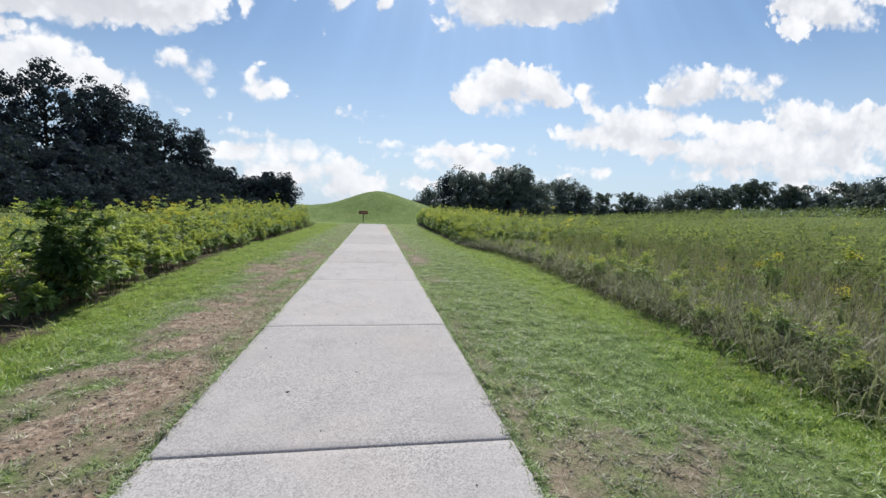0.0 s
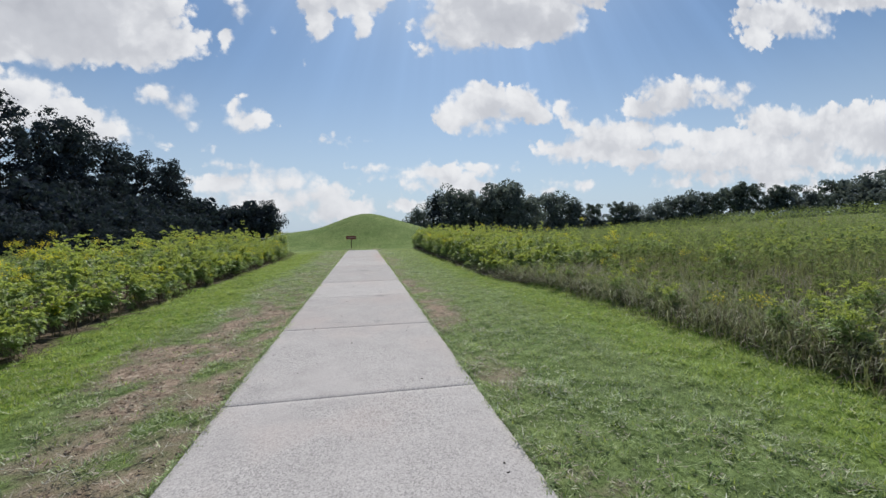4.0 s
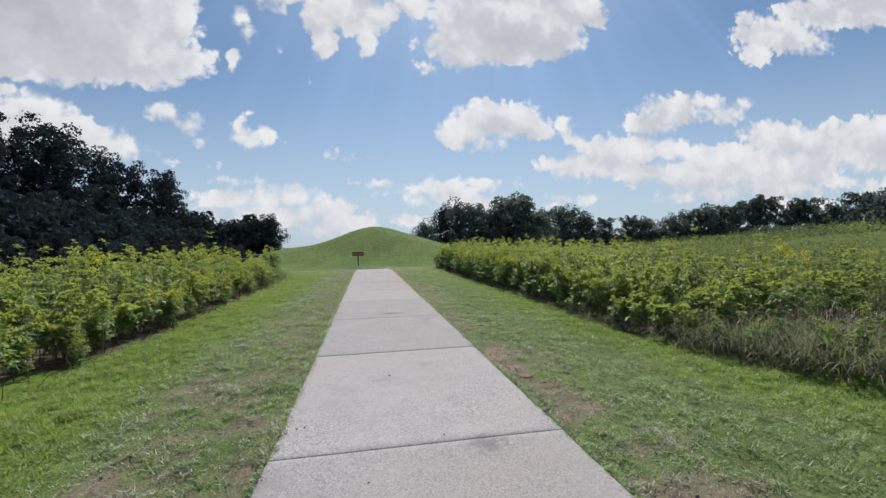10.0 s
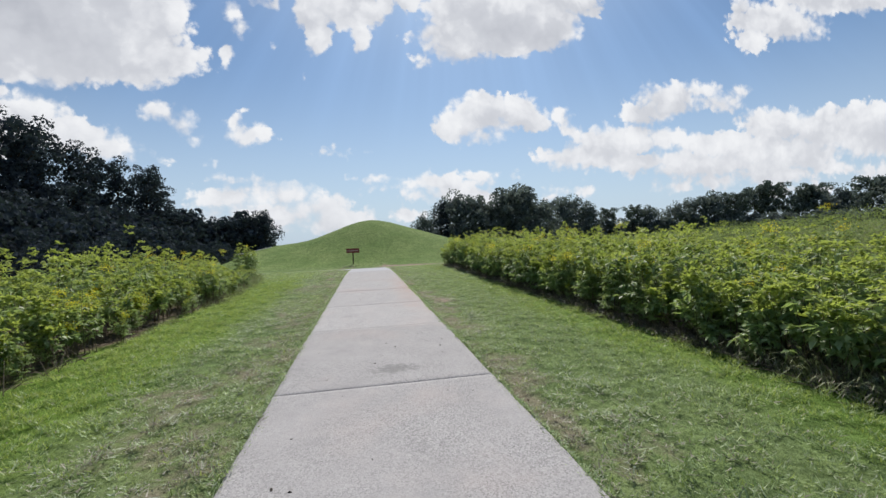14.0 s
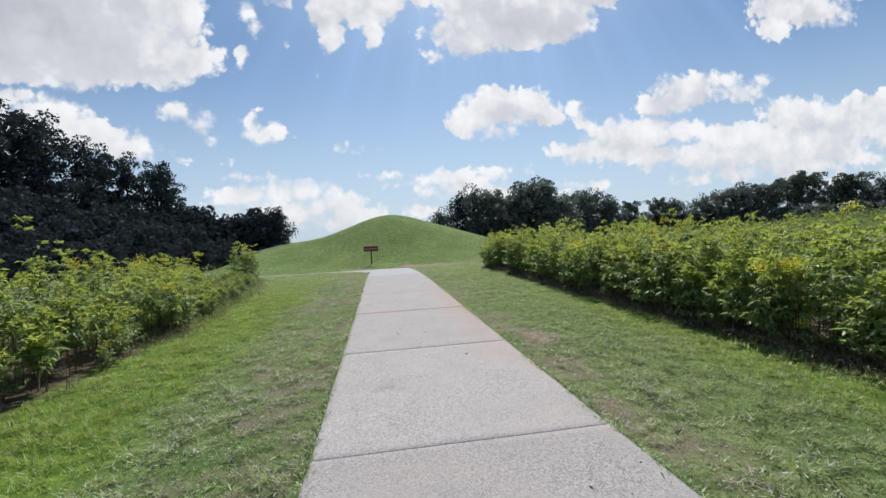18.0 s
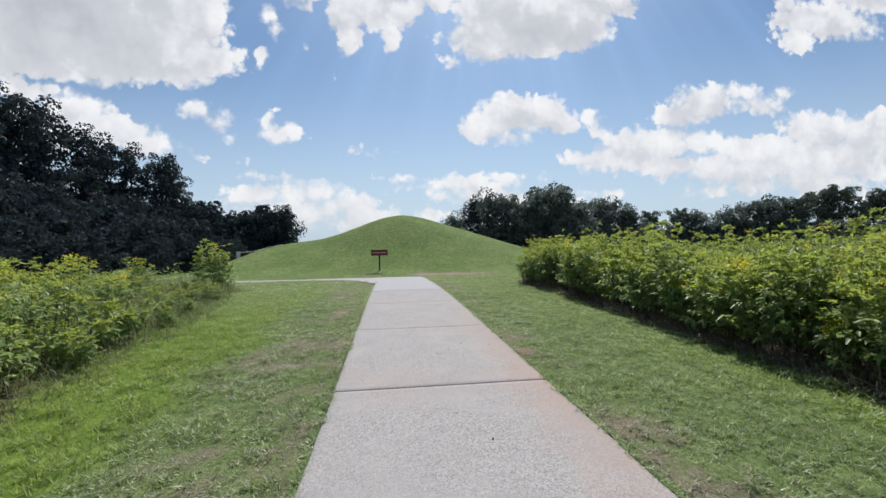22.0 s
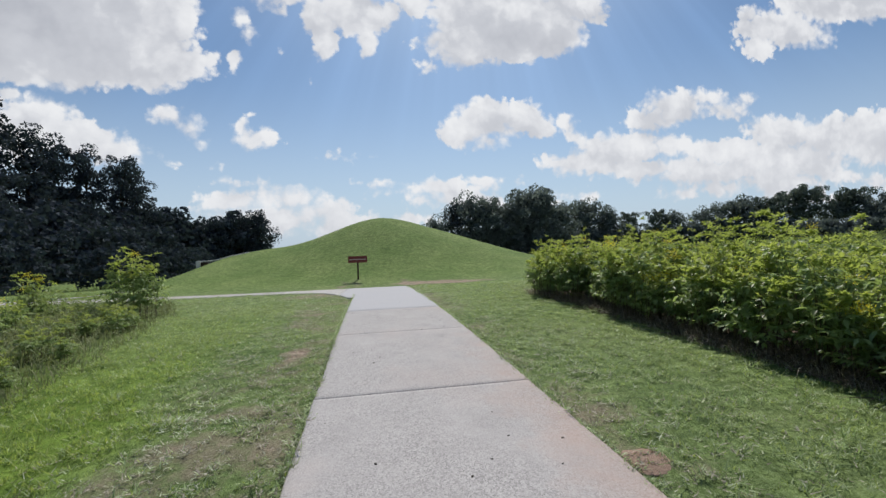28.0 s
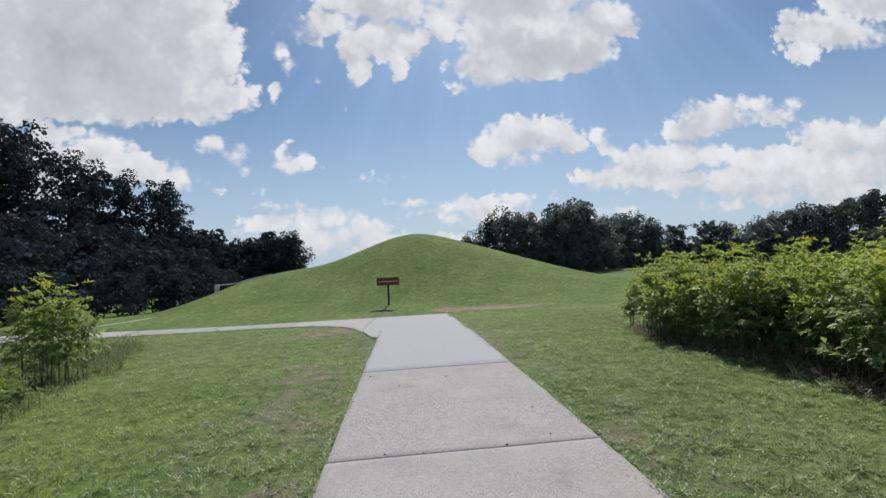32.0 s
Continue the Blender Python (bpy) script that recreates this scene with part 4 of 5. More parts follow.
def weeds(rng, px, py, h, spread_r, leaves, length, width, low=0.28):
    """Stems with side shoots, whose leaves stand out level and droop at the tip: lower leaves, young tops, the stems' lines."""
    n = len(px)
    z0 = ground_z(px, py)
    lean = rng.normal(0, 0.10, (n, 2)) * h[:, None]
    shoots = max(4, leaves // 11)
    # every leaf belongs to a shoot, which leaves the stem at one height and points one way
    sf = np.sort(rng.uniform(0, 1, (n, shoots)), 1) ** 0.75 * (1 - low) + low
    sa = np.arange(shoots)[None] * 2.4 + rng.uniform(0, 6.28, (n, 1)) + rng.normal(0, 0.3, (n, shoots))
    sr = spread_r * rng.uniform(0.5, 1.1, (n, shoots)) * (1.2 - 0.98 * sf) * (0.5 + 0.5 * h[:, None])
    k = rng.integers(0, shoots, (n, leaves))
    pick = lambda v: np.take_along_axis(v, k, 1)
    along = rng.uniform(0.1, 1, (n, leaves))
    r = pick(sr) * along
    f = pick(sf) + 0.22 * along * pick(sr) / np.maximum(h[:, None], 0.3)
    a = pick(sa) + rng.normal(0, 0.16, (n, leaves))
    X = px[:, None] + lean[:, :1] * f ** 2 + np.cos(a) * r
    Y = py[:, None] + lean[:, 1:] * f ** 2 + np.sin(a) * r
    Z = z0[:, None] + h[:, None] * f
    P = np.stack([X, Y, Z], -1).reshape(-1, 3)
    top = (f > 0.78).ravel()
    way = (a + rng.choice([-0.9, 0.9], a.shape)).ravel()
    big = leaf_quads(rng, P[~top], length, width, 0.0, 0.3, way[~top], 0.12)
    small = leaf_quads(rng, P[top], length * 0.8, width * 0.75, 0.5, 0.35, way[top])
    lines = []
    for i in range(n):
        lines.append([(px[i] + lean[i, 0] * s * s, py[i] + lean[i, 1] * s * s, z0[i] - 0.05 + h[i] * 0.97 * s, 0.008 * (1.1 - s)) for s in (0, 0.5, 1)])
    tips = np.stack([px + lean[:, 0], py + lean[:, 1], z0 + h], 1)
    return big, small, lines, tips


def flower_heads(rng, tips, count, reach):
    """Feathery plumes of tiny flowers round the stem tips."""
    P = np.repeat(tips, count, 0)
    P = P + rng.normal(0, 1, P.shape) * (reach, reach, reach * 0.7) - (0, 0, reach * 0.3)
    return leaf_quads(rng, P, 0.03, 0.02, 0.6, 0.3)


def thicket(name, seed, n, place, height, leaves, length, width, radius, bloom, label, low=None, top=None, foot=0.3):
    rng = np.random.default_rng(seed)
    px, py = place(rng, n)
    keep = ~on_path(px, py, 0.3)
    px, py = px[keep], py[keep]
    h = height(px, py) * rng.uniform(0.66, 1.02, len(px)) * (0.97 + 0.42 * lumps(px, py, 1.1, seed))
    tallest = rng.uniform(0, 1, len(px)) > 0.9
    h = np.where(tallest, h * rng.uniform(1.08, 1.3, len(px)), h)
    h = np.minimum(h, 1.24 * height(px, py))
    big, small, lines, tips = weeds(rng, px, py, h, radius, leaves, length, width, foot)
    stuff(name + "_leaves", *big, low or WEED, label, "weeds")
    stuff(name + "_tops", *small, top or TOPLEAF, "bright yellow-green young tops of the roadside weeds", "weeds")
    stuff(name + "_stems", *tubes(lines, 3), STEM, "thin brown stems of the roadside weeds", "weeds")
    golden = (rng.uniform(0, 1, len(px)) < bloom(px, py))
    if golden.any():
        stuff(name + "_flowers", *flower_heads(rng, tips[golden], 90, 0.065), BLOOM, "yellow goldenrod plumes among the weeds", "flowers")


def left_height(x, y):
    h = np.interp(y, [-4, 5, 12, 17, 22, 27, 30, 33, 36], [0.95, 0.95, 1.15, 1.4, 1.5, 1.65, 1.3, 1.15, 1.2])
    return h * (0.5 + 0.5 * sm(-0.4, -1.7, x - left_edge(y)))


def right_height(x, y):
    h = np.interp(y, [-4, 8, 14, 18, 22, 27, 32, 39, 42], [0.40, 0.44, 0.55, 0.95, 1.36, 1.46, 1.5, 1.58, 1.52])
    young = 1 - sm(15, 20, y)
    front = sm(3.7, 4.4 + 3.2 * young, x)
    return h * (0.76 - 0.46 * young + (0.24 + 0.46 * young) * front)


def left_place(rng, n):
    y = rng.uniform(-3, 32.5, n)
    y = np.where((y > 28.3) & (rng.uniform(0, 1, n) < 0.6), rng.uniform(-3, 28, n), y)
    x = left_edge(y) - 0.36 - 0.3 * lumps(y * 0, y, 0.6, 2.0) - np.minimum(rng.exponential(1.5, n), 6)
    return x, y


def right_place(rng, n):
    y = rng.uniform(17, 39.8, n)
    x = right_edge(y) + 0.05 + 0.25 * lumps(y * 0, y, 0.6, 4.0) + np.minimum(rng.exponential(1.8, n), 7) + 0.4 * sm(38, 40, y)
    x = np.maximum(x, right_edge(y) + 0.1 + 0.35 * sm(36, 38, y))
    return x, y


LEFT_LABEL = "waist-high green weeds and goldenrod in a dense thicket beside the lawn"
RIGHT_LABEL = "head-high green broad-leaved weeds in a dense thicket beside the lawn"
thicket("goldenrod_thicket", 21, 1300, left_place, left_height, 95, 0.105, 0.048, 0.26, lambda x, y: 0.02 + 0.10 * ((x < -5.0) & (y < 22) & (y > 8)), LEFT_LABEL, foot=0.4)
thicket("weed_thicket", 22, 1300, right_place, right_height, 138, 0.10, 0.049, 0.28, lambda x, y: 0.008 + 0.03 * (x > 5.0), RIGHT_LABEL, foot=0.2)


def field_place(rng, n):
    y = rng.uniform(-3, 18.5, n)
    x = right_edge(y) + 0.35 + np.abs(rng.normal(0, 1, n)) * 7
    return x, y


thicket("field_weeds", 23, 800, field_place, right_height, 58, 0.085, 0.034, 0.25, lambda x, y: 0.02 + 0 * x, "mixed green and browned weeds of the rough field", OLIVE, FIELDLEAF)


def far_field():
    """The rough fields behind the thickets, down to the trees."""
    rng = np.random.default_rng(31)
    n = 90000
    x = 9 + rng.exponential(14, n)
    y = rng.uniform(-6, 62, n)
    keep = (x < 75) & ~((y > 41) & (x < 20))
    x, y = x[keep], y[keep]
    z = ground_z(x, y)
    h = 0.95 * rng.uniform(0.3, 1.05, len(x)) * (1 + 0.45 * lumps(x, y, 0.35, 8.0))
    P = np.stack([x, y, z + h * 0.9], 1)
    bright = lumps(x, y, 0.25, 18.0) + 0.6 * (h - 0.5) > 0.05
    stuff("field_mass", *leaf_quads(rng, P[bright], 0.13, 0.06, 0.3, 0.3), FIELDLEAF, "rough yellow-green weeds over the rising field", "weeds")
    stuff("field_brush", *leaf_quads(rng, P[~bright], 0.13, 0.055, 0.3, 0.3), OLIVE, "dull olive brush over the rising field", "weeds")
    m = 60000
    x = 4.0 + np.abs(rng.normal(0, 1, m)) * 11
    y = rng.uniform(-4, 40, m)
    k = (x > np.where(y > 16, 8.0, 4.2))
    x, y = x[k], y[k]
    stuff("field_grass", *blades(rng, x, y, ground_z(x, y), 0.25 + 0.4 * sm(4, 8, x), 0.016, 0.7), FIELD, "tall olive and straw coloured grass of the rough field", "grass")
    m = 3800
    y = rng.uniform(-3, 19, m)
    x = right_edge(y) + 0.2 * lumps(y * 0, y, 0.45, 4.0) + np.abs(rng.normal(0, 0.7, m))
    foot = rng.uniform(17, 39, 5000)
    y, x = np.concatenate([y, foot]), np.concatenate([x, right_edge(foot) + np.abs(rng.normal(0, 0.3, 5000))])
    stuff("dry_grass", *arcs(rng, x, y, ground_z(x, y) - 0.02, 0.24 + 0.2 * sm(4.0, 5.0, x), 0.008, 3.3), DRYBLADE, "bleached dead grass leaning over the lawn's edge", "grass")
    y = rng.uniform(-3, 20, 11000)
    x = right_edge(y) + 0.1 + 0.2 * lumps(y * 0, y, 0.45, 4.0) + np.abs(rng.normal(0, 0.8, 11000))
    stuff("field_edge_grass", *arcs(rng, x, y, ground_z(x, y) - 0.02, 0.36 + 0.14 * sm(4, 5.5, x), 0.011, 3.3), EDGEGRASS, "grey-green grass tussocks leaning out from the field's edge", "grass")
    y = rng.uniform(-3, 20, 24000)
    x = right_edge(y) + 0.1 + np.abs(rng.normal(0, 4.0, 24000))
    stuff("field_mat", *arcs(rng, x, y, ground_z(x, y) - 0.02, 0.25 + 0.2 * lumps(x, y, 1.2, 73.0), 0.012), EDGEGRASS, "low matted grey-green grass covering the near field", "grass")
    y = rng.uniform(-3, 19, 12000)
    x = right_edge(y) + 0.4 + np.abs(rng.normal(0, 4.0, 12000))
    tuft = lumps(x, y, 0.9, 71.0)
    k = tuft > -0.25
    x, y, tuft = x[k], y[k], tuft[k]
    stuff("field_tussocks", *arcs(rng, x, y, ground_z(x, y) - 0.02, 0.36 + 0.25 * tuft, 0.010), DRYBLADE, "bleached and grey tussocks among the field's weeds", "grass")
    # left, behind the thicket
    m = 26000
    x, y = -7.5 - rng.exponential(7, m), rng.uniform(-4, 41, m)
    x, y = x[x > -32], y[x > -32]
    h = 0.55 * rng.uniform(0.3, 1.05, len(x)) * (1 + 0.5 * lumps(x, y, 0.35, 28.0))
    stuff("meadow_weeds", *leaf_quads(rng, np.stack([x, y, ground_z(x, y) + h * 0.9], 1), 0.15, 0.06, 0.3, 0.3), FIELDLEAF, "rough yellow-green weeds behind the thicket", "weeds")
    m = 34000
    x = -3.8 - rng.exponential(5, m)
    y = np.where(rng.uniform(0, 1, m) < 0.6, rng.uniform(27, 43, m), rng.uniform(-3, 45, m))
    k = (x > -24) & ~on_path(x, y, 0.7) & ((y > 27) | (x < -8)) & (x < left_edge(y) - 0.05 + 0.35 * lumps(x, y, 0.9, 45.0) - 0.45 * np.maximum(0, y - 38)) & (y < 42.5)
    x, y = x[k], y[k]
    tuft = 0.16 + 0.28 * sm(0.0, 1.3, left_edge(y) - x) * (1 + 0.6 * lumps(x, y, 1.1, 44.0))
    stuff("meadow_grass", *arcs(rng, x, y, ground_z(x, y) - 0.02, tuft, 0.011), MEADOW, "tangled grey-green grass of the rough field", "grass")


far_field()


def shrub(name, label, category, x, y, height, wide, seed, leaves, bloom=0.0, low=None, top=None, foot=0.28, size=0.11):
    """One bushy weed: a bunch of stems with leaves, young tops and plumes."""
    rng = np.random.default_rng(seed)
    root = thing(name, label, category, pose(x, y, gz(x, y)))
    k = max(5, int(14 * wide))
    px, py = np.clip(rng.normal(0, 1, (2, k)), -1.2, 1.2) * wide * 0.3
    h = height * rng.uniform(0.6, 1.0, k)
    big, small, lines, tips = weeds(rng, px + x, py + y, h, 0.34, leaves, size, size * 0.42, foot)
    shift = np.array([x, y, gz(x, y)])
    tagged(child(new("foliage", mesh_from("foliage", big[0] - shift, big[1], low or WEED)), root), kind="stuff")
    tagged(child(new("top_foliage", mesh_from("top_foliage", small[0] - shift, small[1], top or TOPLEAF)), root), "young leaves at the stem tips", kind="stuff")
    for line in lines:
        sv, sf = tubes([line], 4)
        child(new("stem", mesh_from("stem", sv - shift, sf, STEM)), root)
    if bloom:
        for tip in tips[: max(1, int(k * bloom))]:
            fv, ff = flower_heads(rng, tip[None], 70, 0.055)
            tagged(child(new("flower_head", mesh_from("flower_head", fv - shift, ff, BLOOM)), root), "yellow goldenrod plume", kind="stuff")
    return root


shrub("shrub", "dark green leafy shrub standing in front of the weeds", "shrub", -3.8, 6.9, 1.5, 0.6, 41, 240, 0.0, DARKLEAF, DARKLEAF, 0.12, 0.15)
shrub("goldenrod_bush", "upright leafy goldenrod bush with yellow tips, standing alone", "shrub", -6.0, 37.8, 1.72, 1.1, 42, 190, 0.12, None, None, 0.12, 0.115)
for n, (x, y, h) in enumerate(((-8.6, 38.8, 1.25), (-9.6, 37.6, 1.3), (-7.6, 36.2, 0.8), (-11.0, 39.5, 1.2), (-7.4, 33.6, 1.2), (-8.8, 34.6, 1.3), (-6.3, 33.2, 0.9), (-10.4, 35.5, 1.25), (-4.7, 29.0, 1.3), (-5.2, 29.9, 1.35), (-4.5, 28.2, 1.2), (-6.0, 30.6, 1.2))):
    shrub("goldenrod_bush", "low goldenrod bush with yellow plumes in the rough grass", "shrub", x, y, h, 1.0, 50 + n, 120, 0.22, None, None, 0.08, 0.09)



for n, (x, y, h) in enumerate(((4.3, 24.2, 1.15), (4.6, 22.3, 1.05), (5.0, 28.5, 1.55), (4.4, 33.2, 1.0), (-4.3, 22.9, 1.0), (-4.9, 24.6, 1.2), (-4.2, 20.6, 0.7), (9.2, 19.4, 1.1), (10.2, 20.6, 1.15), (-5.4, 12.6, 1.2), (-5.8, 14.0, 1.25))):
    shrub("goldenrod_bush", "goldenrod in bright yellow flower among the green weeds", "shrub", x, y, h, 0.5, 80 + n, 80, 0.8, None, None, 0.3, 0.09)


def edge_plants():
    """Single weeds along the front of both thickets, copied from a few kinds."""
    rng = np.random.default_rng(91)
    kinds = []
    for n, (h, w, leaves, bloom) in enumerate(((1.0, 0.45, 70, 0), (1.0, 0.6, 90, 0), (1.0, 0.35, 60, 0.3), (1.0, 0.7, 80, 0), (1.0, 0.5, 60, 0.2))):
        p = shrub("weed_plant", "", "weed", 0.0, -300.0, h, w, 300 + n, int(leaves * 1.5), bloom, None, None, 0.2, 0.085)
        kinds.append(p)
    for side, y0, y1, count, group in ((-1, 4.5, 29, 62, "weeds along the lawn"), (1, 18, 38.8, 62, "weeds along the lawn")):
        for k in range(count):
            y = y0 + (y1 - y0) * (k + rng.uniform(0, 1)) / count
            x = float(left_edge(y) - 0.2 - rng.uniform(0, 0.9)) if side < 0 else float(right_edge(y) + 0.12 + rng.uniform(0, 0.7) + 0.4 * sm(38, 40, y))
            h = float((left_height if side < 0 else right_height)(np.array(x), np.array(y))) * rng.uniform(0.5, 1.08)
            wide = h * rng.uniform(0.75, 1.1)
            p = kinds[int(rng.integers(len(kinds)))]
            ob = copy_thing(p, pose(x, y, gz(x, y) - 0.02, 0, 0, float(rng.uniform(0, 360))) @ Matrix.Diagonal((wide, wide, h, 1)))
            tall = "tall" if h > 1.25 else "low"
            tagged(ob, f"{tall} leafy green weed standing at the lawn's edge" if not p.get("bloom") else f"{tall} goldenrod with a yellow plume at the lawn's edge", "weed", group)
    for k in range(46):
        y = rng.uniform(29.5, 37.5)
        x = float(left_edge(np.array(y))) - 0.35 - rng.exponential(1.4)
        h = rng.uniform(0.25, 0.6)
        w = h * rng.uniform(0.9, 1.4)
        ob = copy_thing(kinds[(0, 1, 3)[k % 3]], pose(x, y, gz(x, y) - 0.02, 0, 0, float(rng.uniform(0, 360))) @ Matrix.Diagonal((w, w, h, 1)))
        tagged(ob, "low leafy weed in the tangled grass beside the lawn", "weed", "weeds along the lawn")
    for k in range(36):
        y = 3.0 + 14.5 * (k + rng.uniform(0, 1)) / 36
        x = float(right_edge(y)) + 0.25 + rng.exponential(0.5)
        h = rng.uniform(0.3, 0.68)
        w = h * rng.uniform(0.8, 1.3)
        ob = copy_thing(kinds[(0, 1, 3)[k % 3]], pose(x, y, gz(x, y) - 0.02, 0, 0, float(rng.uniform(0, 360))) @ Matrix.Diagonal((w, w, h, 1)))
        tagged(ob, "low leafy weed in the matted grass at the field's edge", "weed", "weeds in the field")
    for k in range(75):
        y, x = rng.uniform(3, 36), 5.0 + rng.exponential(6)
        if y > 15 and x < 11:
            x += 8
        h = rng.uniform(0.6, 1.15)
        w = h * rng.uniform(0.75, 1.05)
        ob = copy_thing(kinds[int(rng.integers(len(kinds)))], pose(x, y, gz(x, y) - 0.02, 0, 0, float(rng.uniform(0, 360))) @ Matrix.Diagonal((w, w, h, 1)))
        tagged(ob, "bushy green weed standing in the rough field", "weed", "weeds in the field")
    for p in kinds:
        for o in (*p.children_recursive, p):
            bpy.data.objects.remove(o)


edge_plants()


def stalks():
    """Dead stalks and twigs that lie and lean at the foot of the thickets."""
    rng = np.random.default_rng(95)
    lines = []
    for k in range(4200):
        y = rng.uniform(4, 38)
        x = float(left_edge(y) - 0.05 - rng.exponential(0.35)) if (k % 7 == 0 and y < 31) else float(right_edge(y) + rng.exponential(0.3))
        if x > 0 and y < 15 and k % 3:
            continue
        if x < 0 and y > 31:
            continue
        a, t, ln = rng.uniform(0, 6.28), rng.uniform(0.0, 1.0) ** 1.6 * 1.2, rng.uniform(0.15, 0.5)
        z = gz(x, y) + 0.01
        dx, dy, dz = math.cos(a) * math.cos(t) * ln, math.sin(a) * math.cos(t) * ln, math.sin(t) * ln
        lines.append([(x, y, z, 0.0045), (x + dx * 0.5, y + dy * 0.5, z + dz * 0.6, 0.0035), (x + dx, y + dy, z + dz, 0.002)])
    stuff("dead_stalks", *tubes(lines, 4), DEADSTALK, "dry brown stalks and twigs at the thicket's foot", "twigs")


stalks()

# ---- lawn blades ----


def lawn():
    """Tufts of short blades; worn places keep few, the strips along the thickets are lush."""
    rng = np.random.default_rng(77)
    n = 150000
    side = rng.uniform(0, 1, n) < 0.52
    y = -1.0 + 48 * rng.uniform(0, 1, n) ** 1.25
    x = np.where(side, -1.08 - (3.5 + 0.6 * np.maximum(0, y - 31)) * rng.uniform(0, 1, n), 1.08 + (3.6 + 1.0 * np.maximum(0, y - 39.5)) * rng.uniform(0, 1, n))
    b = bare(x, y)
    # the turf grows in clumps a hand wide, with darker hollows between them
    clump = lumps(x, y, 3.1, 51.0) + 0.6 * lumps(x, y, 8.0, 53.0)
    keep = (rng.uniform(0, 1, n) > np.clip(b * 1.7 - 0.3, 0, 0.66)) & ~on_path(x, y, -0.03) & (rng.uniform(0, 1, n) < 0.84 + 0.7 * clump)
    keep &= (y > 36) | ((x > left_edge(y) - 0.3 * rng.uniform(0, 1, n) ** 2) & (x < right_edge(y) + 0.3 * rng.uniform(0, 1, n) ** 2))
    x, y, b, clump = x[keep], y[keep], b[keep], clump[keep]
    per = 6
    tuft = np.repeat(rng.uniform(0.75, 1.25, len(x)) * np.clip(1.0 + 0.75 * clump, 0.5, 1.8), per)
    lush = np.repeat(lush_at(x, y), per)
    lift = np.repeat(np.clip(0.012 + 0.05 * clump, 0, 0.05), per)
    x, y, b = np.repeat(x, per), np.repeat(y, per), np.repeat(b, per)
    x, y = x + rng.normal(0, 0.02, len(x)), y + rng.normal(0, 0.02, len(x))
    tall = (0.046 + 0.012 * lush) * tuft
    kind = rng.uniform(0, 1, len(x))
    dry = kind < np.clip(0.05 + b * 1.5 - 0.05 * lush, 0.02, 0.85)
    rich = ~dry & (rng.uniform(0, 1, len(x)) < 0.12 + 0.65 * lush)
    # bleached tufts along the worn strips
    faded = np.exp(-((x + 2.05) / 0.55) ** 2) * sm(5, 15, y) + 0.6 * np.exp(-((x - 1.7) / 0.4) ** 2) + 0.25 * (np.abs(x) < 3.0) * (y < 26)
    faded = (faded * np.repeat(np.clip(0.45 + 1.1 * lumps(x[::per], y[::per], 0.9, 57.0), 0, 1), per) > rng.uniform(0, 1.25, len(x))) & ~dry & ~rich
    z = ground_z(x, y) - 0.010 + lift
    for name, pick, material, lean, label in (("lawn_grass", ~dry & ~rich & ~faded, LAWN, 0.55, "short mown green grass of the lawn"), ("faded_grass", faded, PALEBLADE, 0.3, "bleached grey-green grass of the trodden strips"), ("lush_grass", rich, BRIGHT, 0.75, "bright lush grass along the thickets"),
                                              ("lawn_thatch", dry, DRYBLADE, 0.15, "dry straw-coloured blades in the worn lawn")):
        stuff(name, *turf(rng, x[pick], y[pick], z[pick], tall[pick], 0.0075, lean), material, label, "grass")
    # ragged turf creeping over the edges of the concrete
    y = 1.0 + 41 * rng.uniform(0, 1, 9000) ** 1.2
    e = np.where(rng.uniform(0, 1, 9000) < 0.5, -1.0, 1.0)
    over = np.clip(0.5 + lumps(e * 4, y, 1.1, 61.0) + 0.4 * lumps(e * 4, y, 5.0, 63.0), 0, 1)
    x = e * (1.13 - 0.085 * over * rng.uniform(0, 1, 9000))
    x, y = x.repeat(5) + rng.normal(0, 0.016, 45000), y.repeat(5) + rng.normal(0, 0.02, 45000)
    stuff("edge_grass", *turf(rng, x, y, ground_z(x, y) - 0.002, 0.045, 0.011, 0.35), LAWN, "ragged green turf creeping over the path's edges", "grass")


lawn()

# ---- sign before the mound ----


def sign_board(x, y):
    z = gz(x, y)
    root = thing("sign", "maroon routed wooden board on one dark post", "sign", pose(x, y, z))
    bm = bmesh.new()
    box(bm, -0.045, 0.045, -0.03, 0.03, -0.3, 0.98, 0.006)
    part("post", bm, POSTWOOD_AND_SHADE, root, "dark brown wooden post")
    bm = bmesh.new()
    box(bm, -0.51, 0.51, -0.075, -0.032, 0.90, 1.26, 0.012)
    board = part("board", bm, MAROON, root)
    for z0, z1 in ((0.90, 0.925), (1.235, 1.26)):
        bm = bmesh.new()
        box(bm, -0.50, 0.50, -0.083, -0.0755, z0, z1, 0.002)
        part("moulding", bm, MAROON, root)
    bm = bmesh.new()
    box(bm, -0.44, 0.44, -0.0795, -0.0755, 1.055, 1.10)
    part("lettering", bm, LETTER, root, "one line of worn cream lettering, not readable")
    for dx in (-0.03, 0.03):
        bm = bmesh.new()
        bmesh.ops.create_cone(bm, cap_ends=True, segments=8, radius1=0.009, radius2=0.007, depth=0.012, matrix=pose(dx, -0.08, 1.18, 90))
        part("bolt", bm, POSTWOOD_AND_SHADE, root)


sign_board(-1.18, 50.1)


# ---- entrance wall on the mound's flank, and a notice by the woods ----


